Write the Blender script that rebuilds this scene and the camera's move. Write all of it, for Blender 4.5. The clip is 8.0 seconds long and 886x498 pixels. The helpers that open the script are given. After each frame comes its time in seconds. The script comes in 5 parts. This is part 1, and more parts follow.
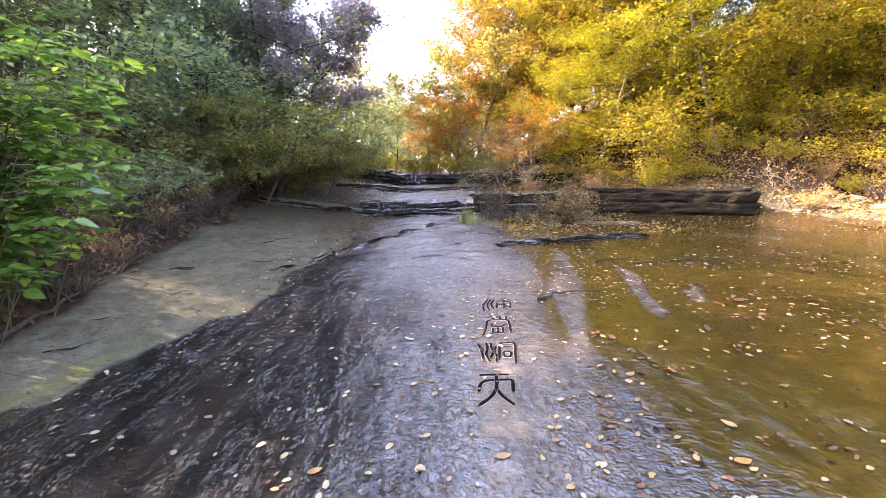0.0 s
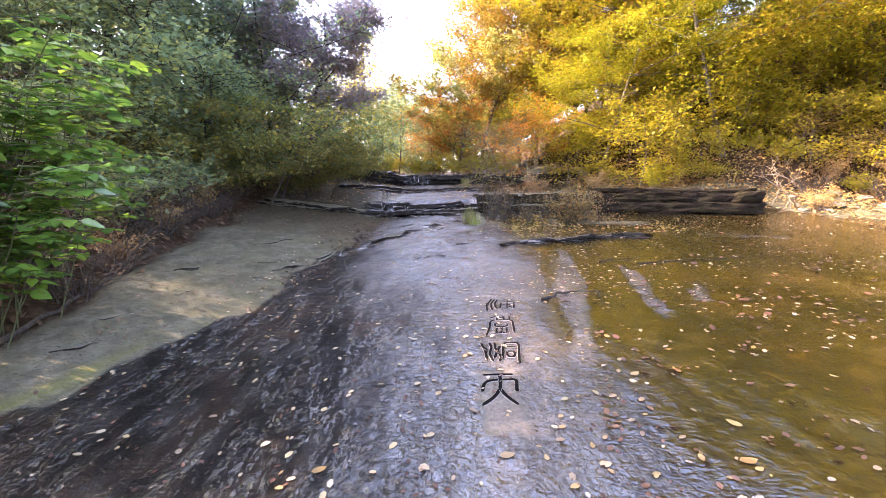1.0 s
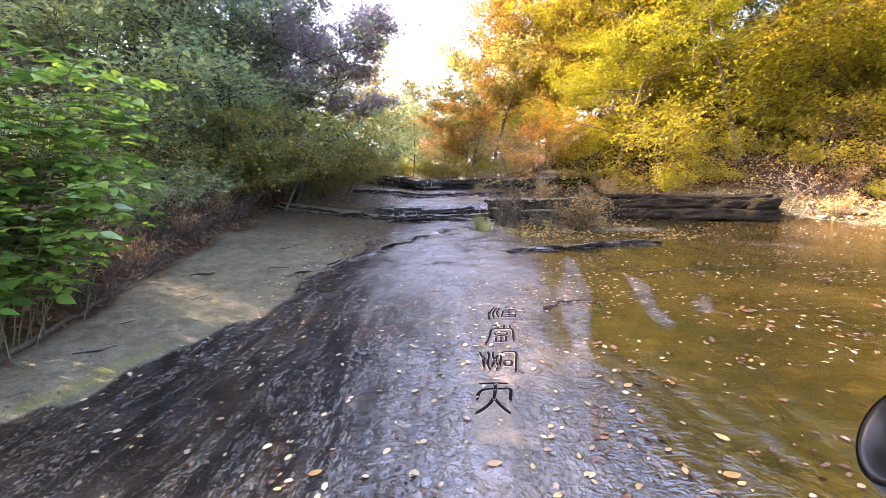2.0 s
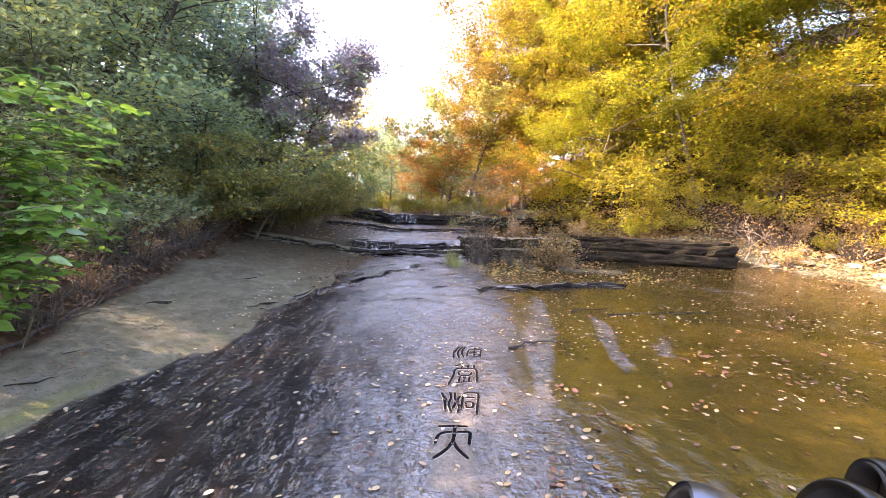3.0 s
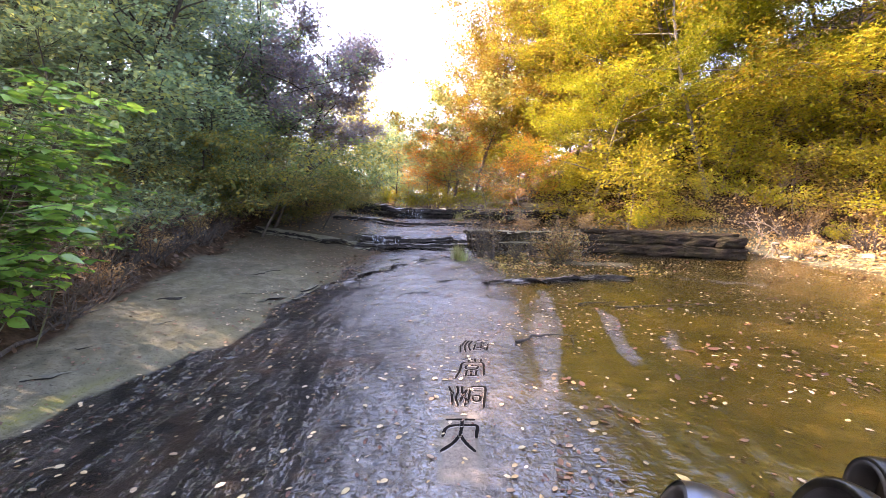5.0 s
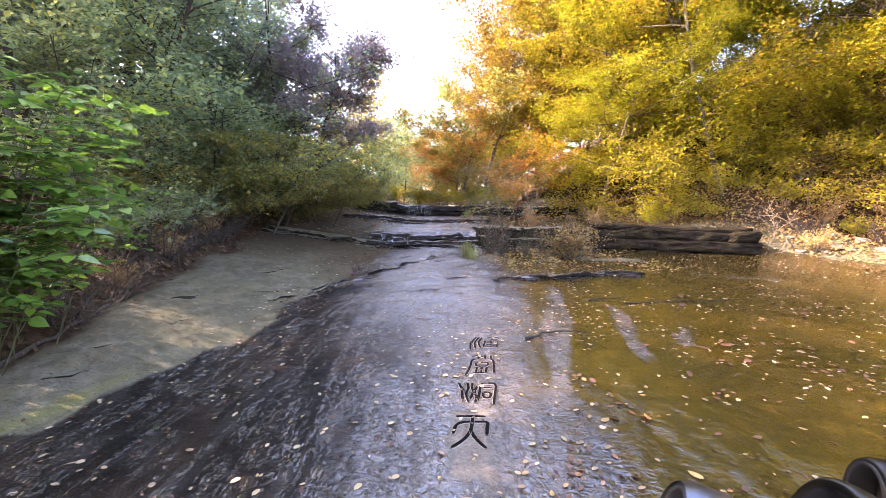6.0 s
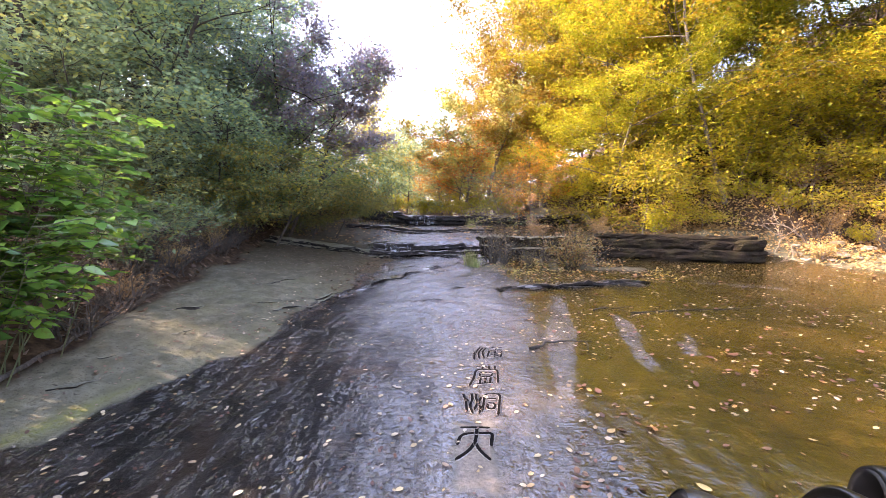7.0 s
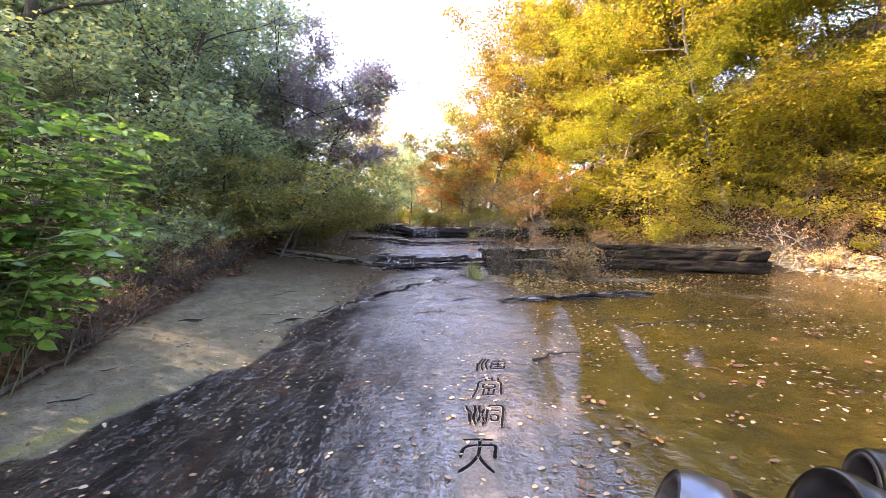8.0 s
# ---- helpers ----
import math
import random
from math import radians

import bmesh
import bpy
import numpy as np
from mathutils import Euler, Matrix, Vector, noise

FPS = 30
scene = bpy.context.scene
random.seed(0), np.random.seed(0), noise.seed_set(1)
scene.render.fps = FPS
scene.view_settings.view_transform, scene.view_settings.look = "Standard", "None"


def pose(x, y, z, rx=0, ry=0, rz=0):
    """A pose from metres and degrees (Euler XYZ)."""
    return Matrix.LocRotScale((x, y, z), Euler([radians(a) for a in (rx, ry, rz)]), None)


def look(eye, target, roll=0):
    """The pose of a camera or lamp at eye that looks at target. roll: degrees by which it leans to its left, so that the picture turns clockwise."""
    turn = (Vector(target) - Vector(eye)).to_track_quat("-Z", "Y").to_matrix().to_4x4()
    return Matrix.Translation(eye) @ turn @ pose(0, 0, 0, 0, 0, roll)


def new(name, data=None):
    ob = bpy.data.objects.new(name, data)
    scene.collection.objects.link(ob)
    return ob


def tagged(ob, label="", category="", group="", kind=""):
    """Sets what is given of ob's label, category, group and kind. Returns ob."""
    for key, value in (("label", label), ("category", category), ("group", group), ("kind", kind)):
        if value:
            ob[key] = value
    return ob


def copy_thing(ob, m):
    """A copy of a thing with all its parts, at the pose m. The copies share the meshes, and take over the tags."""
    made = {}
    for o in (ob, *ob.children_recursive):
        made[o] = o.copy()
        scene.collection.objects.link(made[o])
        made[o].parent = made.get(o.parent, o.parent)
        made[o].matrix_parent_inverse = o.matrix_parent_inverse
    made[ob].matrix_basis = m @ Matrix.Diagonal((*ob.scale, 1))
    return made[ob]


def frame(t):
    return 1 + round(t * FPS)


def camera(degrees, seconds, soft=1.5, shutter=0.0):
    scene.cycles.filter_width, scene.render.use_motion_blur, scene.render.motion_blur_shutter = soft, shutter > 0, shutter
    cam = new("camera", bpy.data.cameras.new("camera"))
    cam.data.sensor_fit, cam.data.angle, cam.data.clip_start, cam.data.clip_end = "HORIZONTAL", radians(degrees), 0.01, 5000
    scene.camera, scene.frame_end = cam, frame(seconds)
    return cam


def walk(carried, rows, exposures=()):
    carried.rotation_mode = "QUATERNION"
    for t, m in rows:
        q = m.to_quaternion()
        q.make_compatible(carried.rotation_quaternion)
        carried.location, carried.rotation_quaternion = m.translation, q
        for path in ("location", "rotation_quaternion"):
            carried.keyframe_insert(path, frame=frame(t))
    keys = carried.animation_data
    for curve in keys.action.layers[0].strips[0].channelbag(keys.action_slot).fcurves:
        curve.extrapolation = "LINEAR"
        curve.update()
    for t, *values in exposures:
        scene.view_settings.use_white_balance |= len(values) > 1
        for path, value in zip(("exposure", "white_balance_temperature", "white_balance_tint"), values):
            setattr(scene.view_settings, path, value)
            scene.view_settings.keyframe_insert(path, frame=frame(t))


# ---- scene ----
cam = camera(93.3, 8.0, soft=0.8)
PATH = [
    (0, (0.086, -0.009, 1.507), (0.038, 1.968, 1.208), -0.9),
    (0.5, (0.089, -0.014, 1.504), (0.036, 1.965, 1.22), -1.0),
    (1, (0.086, -0.013, 1.499), (0.022, 1.964, 1.205), -1.1),
    (2.3, (0.275, -0.117, 1.622), (0.128, 1.859, 1.352), -1.0),
    (2.5, (0.299, -0.122, 1.64), (0.168, 1.861, 1.415), -0.9),
    (3, (0.286, -0.109, 1.615), (0.266, 1.887, 1.495), 1.5),
    (3.5, (0.283, -0.121, 1.609), (0.242, 1.877, 1.534), 2.7),
    (4, (0.284, -0.111, 1.621), (0.256, 1.883, 1.471), 1.7),
    (4.5, (0.29, -0.107, 1.617), (0.258, 1.888, 1.473), 1.2),
    (6, (0.294, -0.118, 1.627), (0.199, 1.873, 1.461), 0.3),
    (6.5, (0.297, -0.114, 1.624), (0.196, 1.878, 1.475), 0.0),
    (7, (0.295, -0.122, 1.627), (0.184, 1.871, 1.508), -0.0),
    (7.5, (0.298, -0.126, 1.618), (0.177, 1.868, 1.535), -0.1),
    (8, (0.299, -0.13, 1.613), (0.175, 1.865, 1.553), -0.2),
]
EXPOSURE, KELVIN, TINT = 3.75, 7100, 33
walk(cam, [(t, look(eye, target, roll)) for t, eye, target, roll in PATH], [(t, EXPOSURE + e, KELVIN, TINT) for t, e in ((0, 0.12), (1.2, 0.13), (2.5, 0.18), (3.2, 0.05), (8, 0.04))])

# ---- light: low autumn sun over the left-hand wood, pale sky ----
SUN_FROM = Vector((-0.83, 0.02, 0.64)).normalized()
world = bpy.data.worlds.new("autumn_sky")
scene.world = world
world.use_nodes = True
wn = world.node_tree.nodes
sky = wn.new("ShaderNodeTexSky")
sky.sky_type, sky.sun_disc = "NISHITA", False
sky.sun_elevation = math.asin(SUN_FROM.z)
sky.sun_rotation = math.atan2(SUN_FROM.x, SUN_FROM.y)
sky.dust_density, sky.air_density, sky.ozone_density = 2.6, 1.1, 1.2
world.node_tree.links.new(sky.outputs[0], wn["Background"].inputs[0])
wn["Background"].inputs[1].default_value = 0.15
sun_data = bpy.data.lights.new("sun", "SUN")
sun_data.energy, sun_data.angle, sun_data.color = 2.05, radians(0.6), (1.0, 0.88, 0.68)
sun = new("sun", sun_data)
sun.matrix_world = look(SUN_FROM * 40, (0, 0, 0))


# ---- materials ----
class Graph:
    """Short way to write a node material."""

    def __init__(self, name):
        self.mat = bpy.data.materials.new(name)
        self.mat.use_nodes = True
        self.tree = self.mat.node_tree
        self.bsdf = self.tree.nodes["Principled BSDF"]
        self.out = self.tree.nodes["Material Output"]

    def put(self, socket, value):
        if isinstance(value, bpy.types.NodeSocket):
            self.tree.links.new(value, socket)
        elif isinstance(value, tuple) and len(value) == 3 and socket.type == "RGBA":
            socket.default_value = (*value, 1)
        else:
            socket.default_value = value

    def node(self, kind, out=0, inputs=None, **props):
        n = self.tree.nodes.new(kind)
        for key, value in props.items():
            if key == "operation":
                n.operation = value
            elif key == "blend":
                n.blend_type = value
            elif key == "attribute_name":
                n.attribute_name = value
            elif key == "feature":
                n.feature = value
            elif key == "bands_direction":
                n.wave_type, n.bands_direction, n.wave_profile = "BANDS", value, "SAW"
        for key, value in (inputs or {}).items():
            self.put(n.inputs[key], value)
        return n.outputs[out]

    def where(self, sx=1.0, sy=1.0, sz=1.0, turn=0.0):
        p = self.node("ShaderNodeNewGeometry", "Position")
        return self.node("ShaderNodeMapping", 0, {"Vector": p, "Scale": (sx, sy, sz), "Rotation": (0, 0, radians(turn))})

    def local(self, s=1.0):
        p = self.node("ShaderNodeTexCoord", "Object")
        return self.node("ShaderNodeMapping", 0, {"Vector": p, "Scale": (s, s, s)})

    def noise(self, at, scale, detail=4.0, rough=0.55, bend=0.0):
        return self.node("ShaderNodeTexNoise", 0, {"Vector": at, "Scale": scale, "Detail": detail, "Roughness": rough, "Distortion": bend})

    def attr(self, name):
        return self.node("ShaderNodeAttribute", "Fac", attribute_name=name)

    def math(self, op, a, b=0.0):
        return self.node("ShaderNodeMath", 0, {0: a, 1: b}, operation=op)

    def ramp(self, fac, *stops):
        n = self.tree.nodes.new("ShaderNodeValToRGB")
        self.put(n.inputs[0], fac)
        e = n.color_ramp.elements
        while len(e) < len(stops):
            e.new(0.5)
        for el, (pos, col) in zip(e, stops):
            el.position = pos
            el.color = (*col, 1) if isinstance(col, tuple) else (col, col, col, 1)
        return n.outputs[0]

    def mix(self, fac, a, b, blend="MIX"):
        return self.node("ShaderNodeMixRGB", 0, {0: fac, 1: a, 2: b}, blend=blend)

    def bump(self, height, strength, distance, under=None):
        ins = {"Height": height, "Strength": strength, "Distance": distance}
        if under is not None:
            ins["Normal"] = under
        return self.node("ShaderNodeBump", 0, ins)

    def set(self, **values):
        for key, value in values.items():
            self.put(self.bsdf.inputs[key.replace("_", " ")], value)
        return self.mat


def leaf_material(name, *colours, shine=0.35, glow=0.5, rough=0.45):
    """Thin leaf: reflects, lets light through, and differs from leaf to leaf."""
    g = Graph(name)
    r = g.node("ShaderNodeNewGeometry", "Random Per Island")
    o = g.node("ShaderNodeObjectInfo", "Random")
    n = len(colours)
    base = g.ramp(r, *[(i / max(1, n - 1), c) for i, c in enumerate(colours)])
    base = g.node("ShaderNodeHueSaturation", 0, {"Hue": g.math("ADD", 0.488, g.math("MULTIPLY", o, 0.024)), "Saturation": 1.0,
                                                "Value": g.math("ADD", 0.8, g.math("MULTIPLY", o, 0.35)), "Color": base})
    spots = g.noise(g.where(), 30.0, 3.0)
    base = g.mix(g.ramp(spots, (0.55, 0.0), (0.75, 0.5)), base, (0.12, 0.07, 0.02))
    g.set(Base_Color=base, Roughness=rough, Specular_IOR_Level=shine)
    tr = g.node("ShaderNodeBsdfTranslucent", 0, {"Color": base})
    mixed = g.node("ShaderNodeMixShader", 0, {0: glow, 1: g.bsdf.outputs[0], 2: tr})
    g.tree.links.new(mixed, g.out.inputs[0])
    return g.mat


def bark_material(name, dark, light):
    g = Graph(name)
    ridges = g.noise(g.where(14, 14, 3), 2.0, 6.0, 0.65, 0.6)
    patches = g.noise(g.where(), 2.2, 3.0)
    col = g.mix(g.ramp(ridges, (0.35, 0.0), (0.65, 1.0)), dark, light)
    col = g.mix(g.ramp(patches, (0.55, 0.0), (0.7, 0.45)), col, (0.16, 0.17, 0.12))
    return g.set(Base_Color=col, Roughness=0.9, Normal=g.bump(ridges, 0.7, 0.03))


def ground_material():
    """The stream bed: wet dark rock, a dry pale slab, an algae-covered wet sheet, and banks of earth."""
    g = Graph("stream_bed")
    p = g.where()
    along = g.where(6.5, 1.3, 2.0, 7.0)
    wide = g.where(3.0, 0.5, 1.0, 6.0)
    flow = g.noise(along, 1.0, 7.0, 0.66, 1.6)
    fine = g.noise(p, 42.0, 5.0, 0.65)
    grain = g.noise(p, 160.0, 3.0, 0.7)
    mid = g.noise(p, 6.0, 5.0, 0.6, 0.4)
    big = g.noise(wide, 1.3, 4.0, 0.55, 0.5)
    # wet rock
    wet = g.ramp(flow, (0.3, (0.003, 0.0026, 0.0024)), (0.55, (0.006, 0.0055, 0.005)), (0.78, (0.025, 0.021, 0.018)))
    pale = g.ramp(mid, (0.3, (0.03, 0.025, 0.022)), (0.6, (0.11, 0.093, 0.08)), (0.8, (0.2, 0.168, 0.142)))
    col = g.mix(g.attr("pale"), wet, pale)
    # brown, leaf-stained rock that breaks through the dark current
    stain = g.noise(g.where(1.6, 0.75, 1.0, 8.0), 1.5, 5.0, 0.62, 0.7)
    brown = g.ramp(fine, (0.35, (0.007, 0.005, 0.004)), (0.55, (0.024, 0.015, 0.01)), (0.7, (0.1, 0.065, 0.042)))
    col = g.mix(g.math("MULTIPLY", g.ramp(stain, (0.5, 0.0), (0.6, 0.85)), g.math("SUBTRACT", 1.0, g.attr("film"))), col, brown)
    col = g.mix(g.math("MULTIPLY", g.ramp(fine, (0.48, 0.0), (0.6, 1.0)), 0.7), col, (0.010, 0.009, 0.0085))
    col = g.mix(g.math("MULTIPLY", g.ramp(grain, (0.58, 0.0), (0.66, 1.0)), 0.3), col, (0.12, 0.1, 0.083))
    # algae
    algae = g.ramp(mid, (0.25, (0.012, 0.0085, 0.0015)), (0.5, (0.029, 0.0195, 0.002)), (0.75, (0.07, 0.038, 0.005)))
    algae = g.mix(g.ramp(big, (0.42, 0.0), (0.62, 0.7)), algae, (0.019, 0.017, 0.004))
    algae = g.mix(g.ramp(fine, (0.56, 0.0), (0.68, 0.8)), algae, (0.13, 0.072, 0.018))
    algae = g.mix(g.ramp(fine, (0.32, 0.7), (0.45, 0.0)), algae, (0.014, 0.011, 0.004))
    algae = g.mix(g.ramp(stain, (0.52, 0.0), (0.66, 0.5)), algae, g.ramp(fine, (0.35, (0.03, 0.018, 0.004)), (0.65, (0.11, 0.062, 0.014))))
    algae = g.mix(g.ramp(grain, (0.6, 0.0), (0.7, 0.6)), algae, (0.16, 0.1, 0.035))
    amask = g.math("MULTIPLY", g.attr("algae"), g.ramp(flow, (0.2, 1.0), (0.62, 0.92), (0.8, 0.55)))
    col = g.mix(amask, col, algae)
    # dry slab
    dry = g.ramp(mid, (0.25, (0.055, 0.052, 0.034)), (0.5, (0.108, 0.102, 0.072)), (0.8, (0.2, 0.18, 0.13)))
    dry = g.mix(g.ramp(g.noise(p, 2.3, 5.0, 0.6), (0.45, 0.0), (0.66, 0.6)), dry, (0.12, 0.115, 0.065))
    dry = g.mix(g.ramp(fine, (0.56, 0.0), (0.66, 0.85)), dry, (0.05, 0.04, 0.03))
    specks = g.noise(g.where(2.2, 7.0, 3.0, 28.0), 4.0, 5.0, 0.7, 0.4)
    dry = g.mix(g.ramp(specks, (0.6, 0.0), (0.68, 0.75)), dry, (0.035, 0.03, 0.022))
    dry = g.mix(g.ramp(grain, (0.3, 0.6), (0.42, 0.0)), dry, (0.05, 0.045, 0.035))
    # cream tone that paints the sunlit patch by the characters
    dry = g.mix(g.ramp(g.attr("pale"), (0.55, 0.0), (0.9, 1.0)), dry, g.ramp(fine, (0.3, (0.1, 0.083, 0.066)), (0.65, (0.22, 0.185, 0.15))))
    col = g.mix(g.attr("dry"), col, dry)
    col = g.mix(g.math("MULTIPLY", g.attr("moss"), g.ramp(fine, (0.35, 0.3), (0.6, 1.0))), col, (0.14, 0.15, 0.02))
    # earth of the banks
    earth = g.ramp(g.noise(p, 9.0, 6.0, 0.7), (0.3, (0.016, 0.010, 0.007)), (0.5, (0.045, 0.029, 0.018)), (0.72, (0.11, 0.072, 0.042)))
    col = g.mix(g.attr("earth"), col, earth)
    cells = g.noise(g.where(10.0, 5.0, 3.0, 14.0), 4.8, 2.0, 0.5, 0.6)
    dryness = g.math("MAXIMUM", g.attr("dry"), g.attr("earth"))
    film = g.math("SUBTRACT", 1.0, dryness)
    rough = g.mix(dryness, g.ramp(fine, (0.3, 0.22), (0.7, 0.45)), (0.9, 0.9, 0.9))
    n1 = g.bump(g.mix(0.5, fine, mid), 1.0, 0.02)
    n1 = g.bump(grain, 0.5, 0.002, n1)
    # water skin running over the rock
    ridge = g.noise(g.where(7.0, 1.2, 1.0, 5.0), 1.0, 2.0, 0.4, 0.5)
    rip = g.noise(g.where(6.0, 11.0, 4.0, 5.0), 1.7, 2.0, 0.45, 0.8)
    rip2 = g.noise(g.where(6.0, 10.0, 4.0, 5.0), 5.5, 2.0, 0.5, 0.5)
    still = g.attr("algae")
    lively = g.math("SUBTRACT", 1.0, g.math("MULTIPLY", still, 0.75))
    # bedding edges across the upper bed, each facing downstream
    beds = g.node("ShaderNodeTexWave", "Fac", {"Vector": g.where(0.8, 1.0, 1.0), "Scale": 1.25, "Distortion": 5.0, "Detail": 3.0, "Detail Scale": 1.3}, bands_direction="Y")
    skin = g.bump(beds, g.attr("beds"), 0.05)
    skin = g.bump(ridge, lively, 0.006, skin)
    broken = g.math("MULTIPLY", lively, g.math("SUBTRACT", 2.2, g.math("MULTIPLY", g.attr("film"), 1.2)))
    skin = g.bump(rip, broken, 0.013, skin)
    skin = g.bump(rip2, broken, 0.003, skin)
    # sharp little crests slanting across the current
    wave = g.noise(g.where(9.0, 8.0, 3.0, 24.0), 1.5, 3.0, 0.6, 0.9)
    crest = g.math("SUBTRACT", 1.0, g.math("ABSOLUTE", g.math("SUBTRACT", g.math("MULTIPLY", wave, 2.0), 1.0)))
    skin = g.bump(g.math("POWER", crest, 2.5), g.math("MULTIPLY", lively, g.ramp(big, (0.35, 0.5), (0.6, 1.0))), 0.010, skin)
    skin = g.bump(fine, lively, 0.002, skin)
    return g.set(Base_Color=col, Roughness=rough, Specular_IOR_Level=0.06, Normal=n1, Coat_Weight=g.math("MULTIPLY", film, g.mix(g.attr("film"), g.math("MULTIPLY", g.ramp(flow, (0.44, 0.04), (0.57, 1.0)), g.ramp(cells, (0.45, 0.1), (0.57, 1.0))), g.ramp(cells, (0.36, 0.5), (0.48, 1.0)))),
                 Coat_Roughness=g.ramp(fine, (0.3, 0.015), (0.7, 0.05)), Coat_IOR=2.2, Coat_Normal=skin)


def ease_wet(wetness):
    """How far a running film of water covers the rock."""
    return max(0.0, (wetness - 0.5) * 2)


def rock_material(name, dark, light, wetness=0.5, moss=0.0):
    g = Graph(name)
    p = g.where()
    beds = g.noise(g.where(1.2, 1.2, 16), 1.5, 6.0, 0.65, 0.6)
    fine = g.noise(p, 35.0, 5.0, 0.65)
    blot = g.noise(p, 3.0, 4.0)
    col = g.mix(g.ramp(beds, (0.32, 0.0), (0.68, 1.0)), dark, light)
    col = g.mix(g.ramp(fine, (0.5, 0.0), (0.7, 0.5)), col, (0.03, 0.027, 0.024))
    col = g.mix(g.math("MULTIPLY", g.ramp(blot, (0.48, 0.0), (0.62, 1.0)), moss), col, (0.11, 0.10, 0.03))
    chips = g.noise(g.where(1.0, 1.0, 2.6), 11.0, 4.0, 0.7, 0.5)
    nrm = g.bump(fine, 0.8, 0.025, g.bump(chips, 0.9, 0.05, g.bump(beds, 0.9, 0.06)))
    return g.set(Base_Color=col, Roughness=g.ramp(blot, (0.3, 0.85 - 0.5 * wetness), (0.7, 0.9 - 0.2 * wetness)), Specular_IOR_Level=0.12 + 0.38 * wetness, Normal=nrm,
                 Coat_Weight=wetness * 0.9, Coat_Roughness=0.12, Coat_IOR=1.33 + 0.6 * ease_wet(wetness))


def plain_material(name, colour, rough=0.5, metal=0.0, coat=0.0, scale=20.0, vary=0.3, bump=0.2):
    g = Graph(name)
    n = g.noise(g.local(), scale, 4.0, 0.6)
    d = tuple(c * (1 - vary) for c in colour)
    l = tuple(min(1.0, c * (1 + vary)) for c in colour)
    return g.set(Base_Color=g.ramp(n, (0.3, d), (0.7, l)), Roughness=g.ramp(n, (0.3, max(0.02, rough * 0.8)), (0.7, min(1.0, rough * 1.2))),
                 Metallic=metal, Coat_Weight=coat, Normal=g.bump(n, bump, 0.004))


def water_material(name):
    """Thin falling water: clear strands with white, broken streaks."""
    g = Graph(name)
    n = g.noise(g.where(22, 22, 1.5), 2.0, 4.0, 0.65, 0.6)
    g.set(Base_Color=(0.85, 0.9, 0.95), Roughness=0.12, IOR=1.33, Normal=g.bump(n, 0.6, 0.02))
    clear = g.node("ShaderNodeBsdfTransparent", 0, {})
    mixed = g.node("ShaderNodeMixShader", 0, {0: g.ramp(n, (0.5, 0.0), (0.72, 0.55)), 1: clear, 2: g.bsdf.outputs[0]})
    g.tree.links.new(mixed, g.out.inputs[0])
    return g.mat


M_BED = ground_material()
# ledge rock is coloured near-black to hold the shade of the fronts
M_LEDGE = rock_material("shade_dark_wet_ledge_rock", (0.005, 0.0045, 0.004), (0.03, 0.026, 0.023), 0.25)
M_LEDGE_DRY = rock_material("shade_dark_brown_ledge_rock", (0.006, 0.0045, 0.0035), (0.028, 0.02, 0.013), 0.0, 0.12)
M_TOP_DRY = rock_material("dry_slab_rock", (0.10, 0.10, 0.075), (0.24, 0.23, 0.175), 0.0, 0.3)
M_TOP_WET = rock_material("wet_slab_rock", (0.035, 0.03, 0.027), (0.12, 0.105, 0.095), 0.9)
M_STONE = rock_material("pale_bank_stone", (0.2, 0.17, 0.14), (0.46, 0.40, 0.33), 0.0, 0.2)
# near-black in place of the shadow inside the carved grooves
M_CARVE = plain_material("groove_shadow_stone", (0.005, 0.0042, 0.004), 0.95, 0, 0.0, 60, 0.5, 0.5)
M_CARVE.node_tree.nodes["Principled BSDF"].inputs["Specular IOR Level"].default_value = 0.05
M_LIP = plain_material("chiselled_rim_stone", (0.17, 0.148, 0.13), 0.5, 0, 0.3, 60, 0.3, 0.5)
M_FALL = water_material("falling_water")
BARK_DARK = bark_material("dark_bark", (0.022, 0.018, 0.015), (0.085, 0.07, 0.058))
BARK_PALE = bark_material("pale_bark", (0.07, 0.055, 0.045), (0.2, 0.17, 0.14))
BARK_MID = bark_material("brown_bark", (0.06, 0.045, 0.032), (0.2, 0.155, 0.115))
BARK_GREEN = bark_material("green_stem", (0.03, 0.045, 0.015), (0.09, 0.10, 0.04))
BARK_WET = bark_material("wet_black_twig", (0.006, 0.005, 0.004), (0.03, 0.024, 0.019))
TWIG = bark_material("dry_twig", (0.12, 0.08, 0.055), (0.33, 0.25, 0.18))
# these three leaf colours are lightened and blued to carry the wood's haze
L_GREEN = leaf_material("hazed_green_leaf", (0.15, 0.235, 0.15), (0.21, 0.305, 0.175), (0.28, 0.38, 0.18), (0.44, 0.44, 0.12), shine=0.6, rough=0.36, glow=0.66)
L_DEEP = leaf_material("hazed_blue_green_leaf", (0.14, 0.215, 0.17), (0.19, 0.275, 0.2), (0.25, 0.315, 0.2), shine=0.6, rough=0.36, glow=0.66)
L_PURPLE = leaf_material("hazed_bronze_purple_leaf", (0.2, 0.19, 0.24), (0.25, 0.21, 0.25), (0.3, 0.22, 0.18), (0.2, 0.24, 0.21), shine=0.5, glow=0.52)
L_DROOP = leaf_material("yellowing_maple_leaf", (0.12, 0.19, 0.08), (0.2, 0.24, 0.07), (0.42, 0.32, 0.06), (0.1, 0.165, 0.08), glow=0.6)
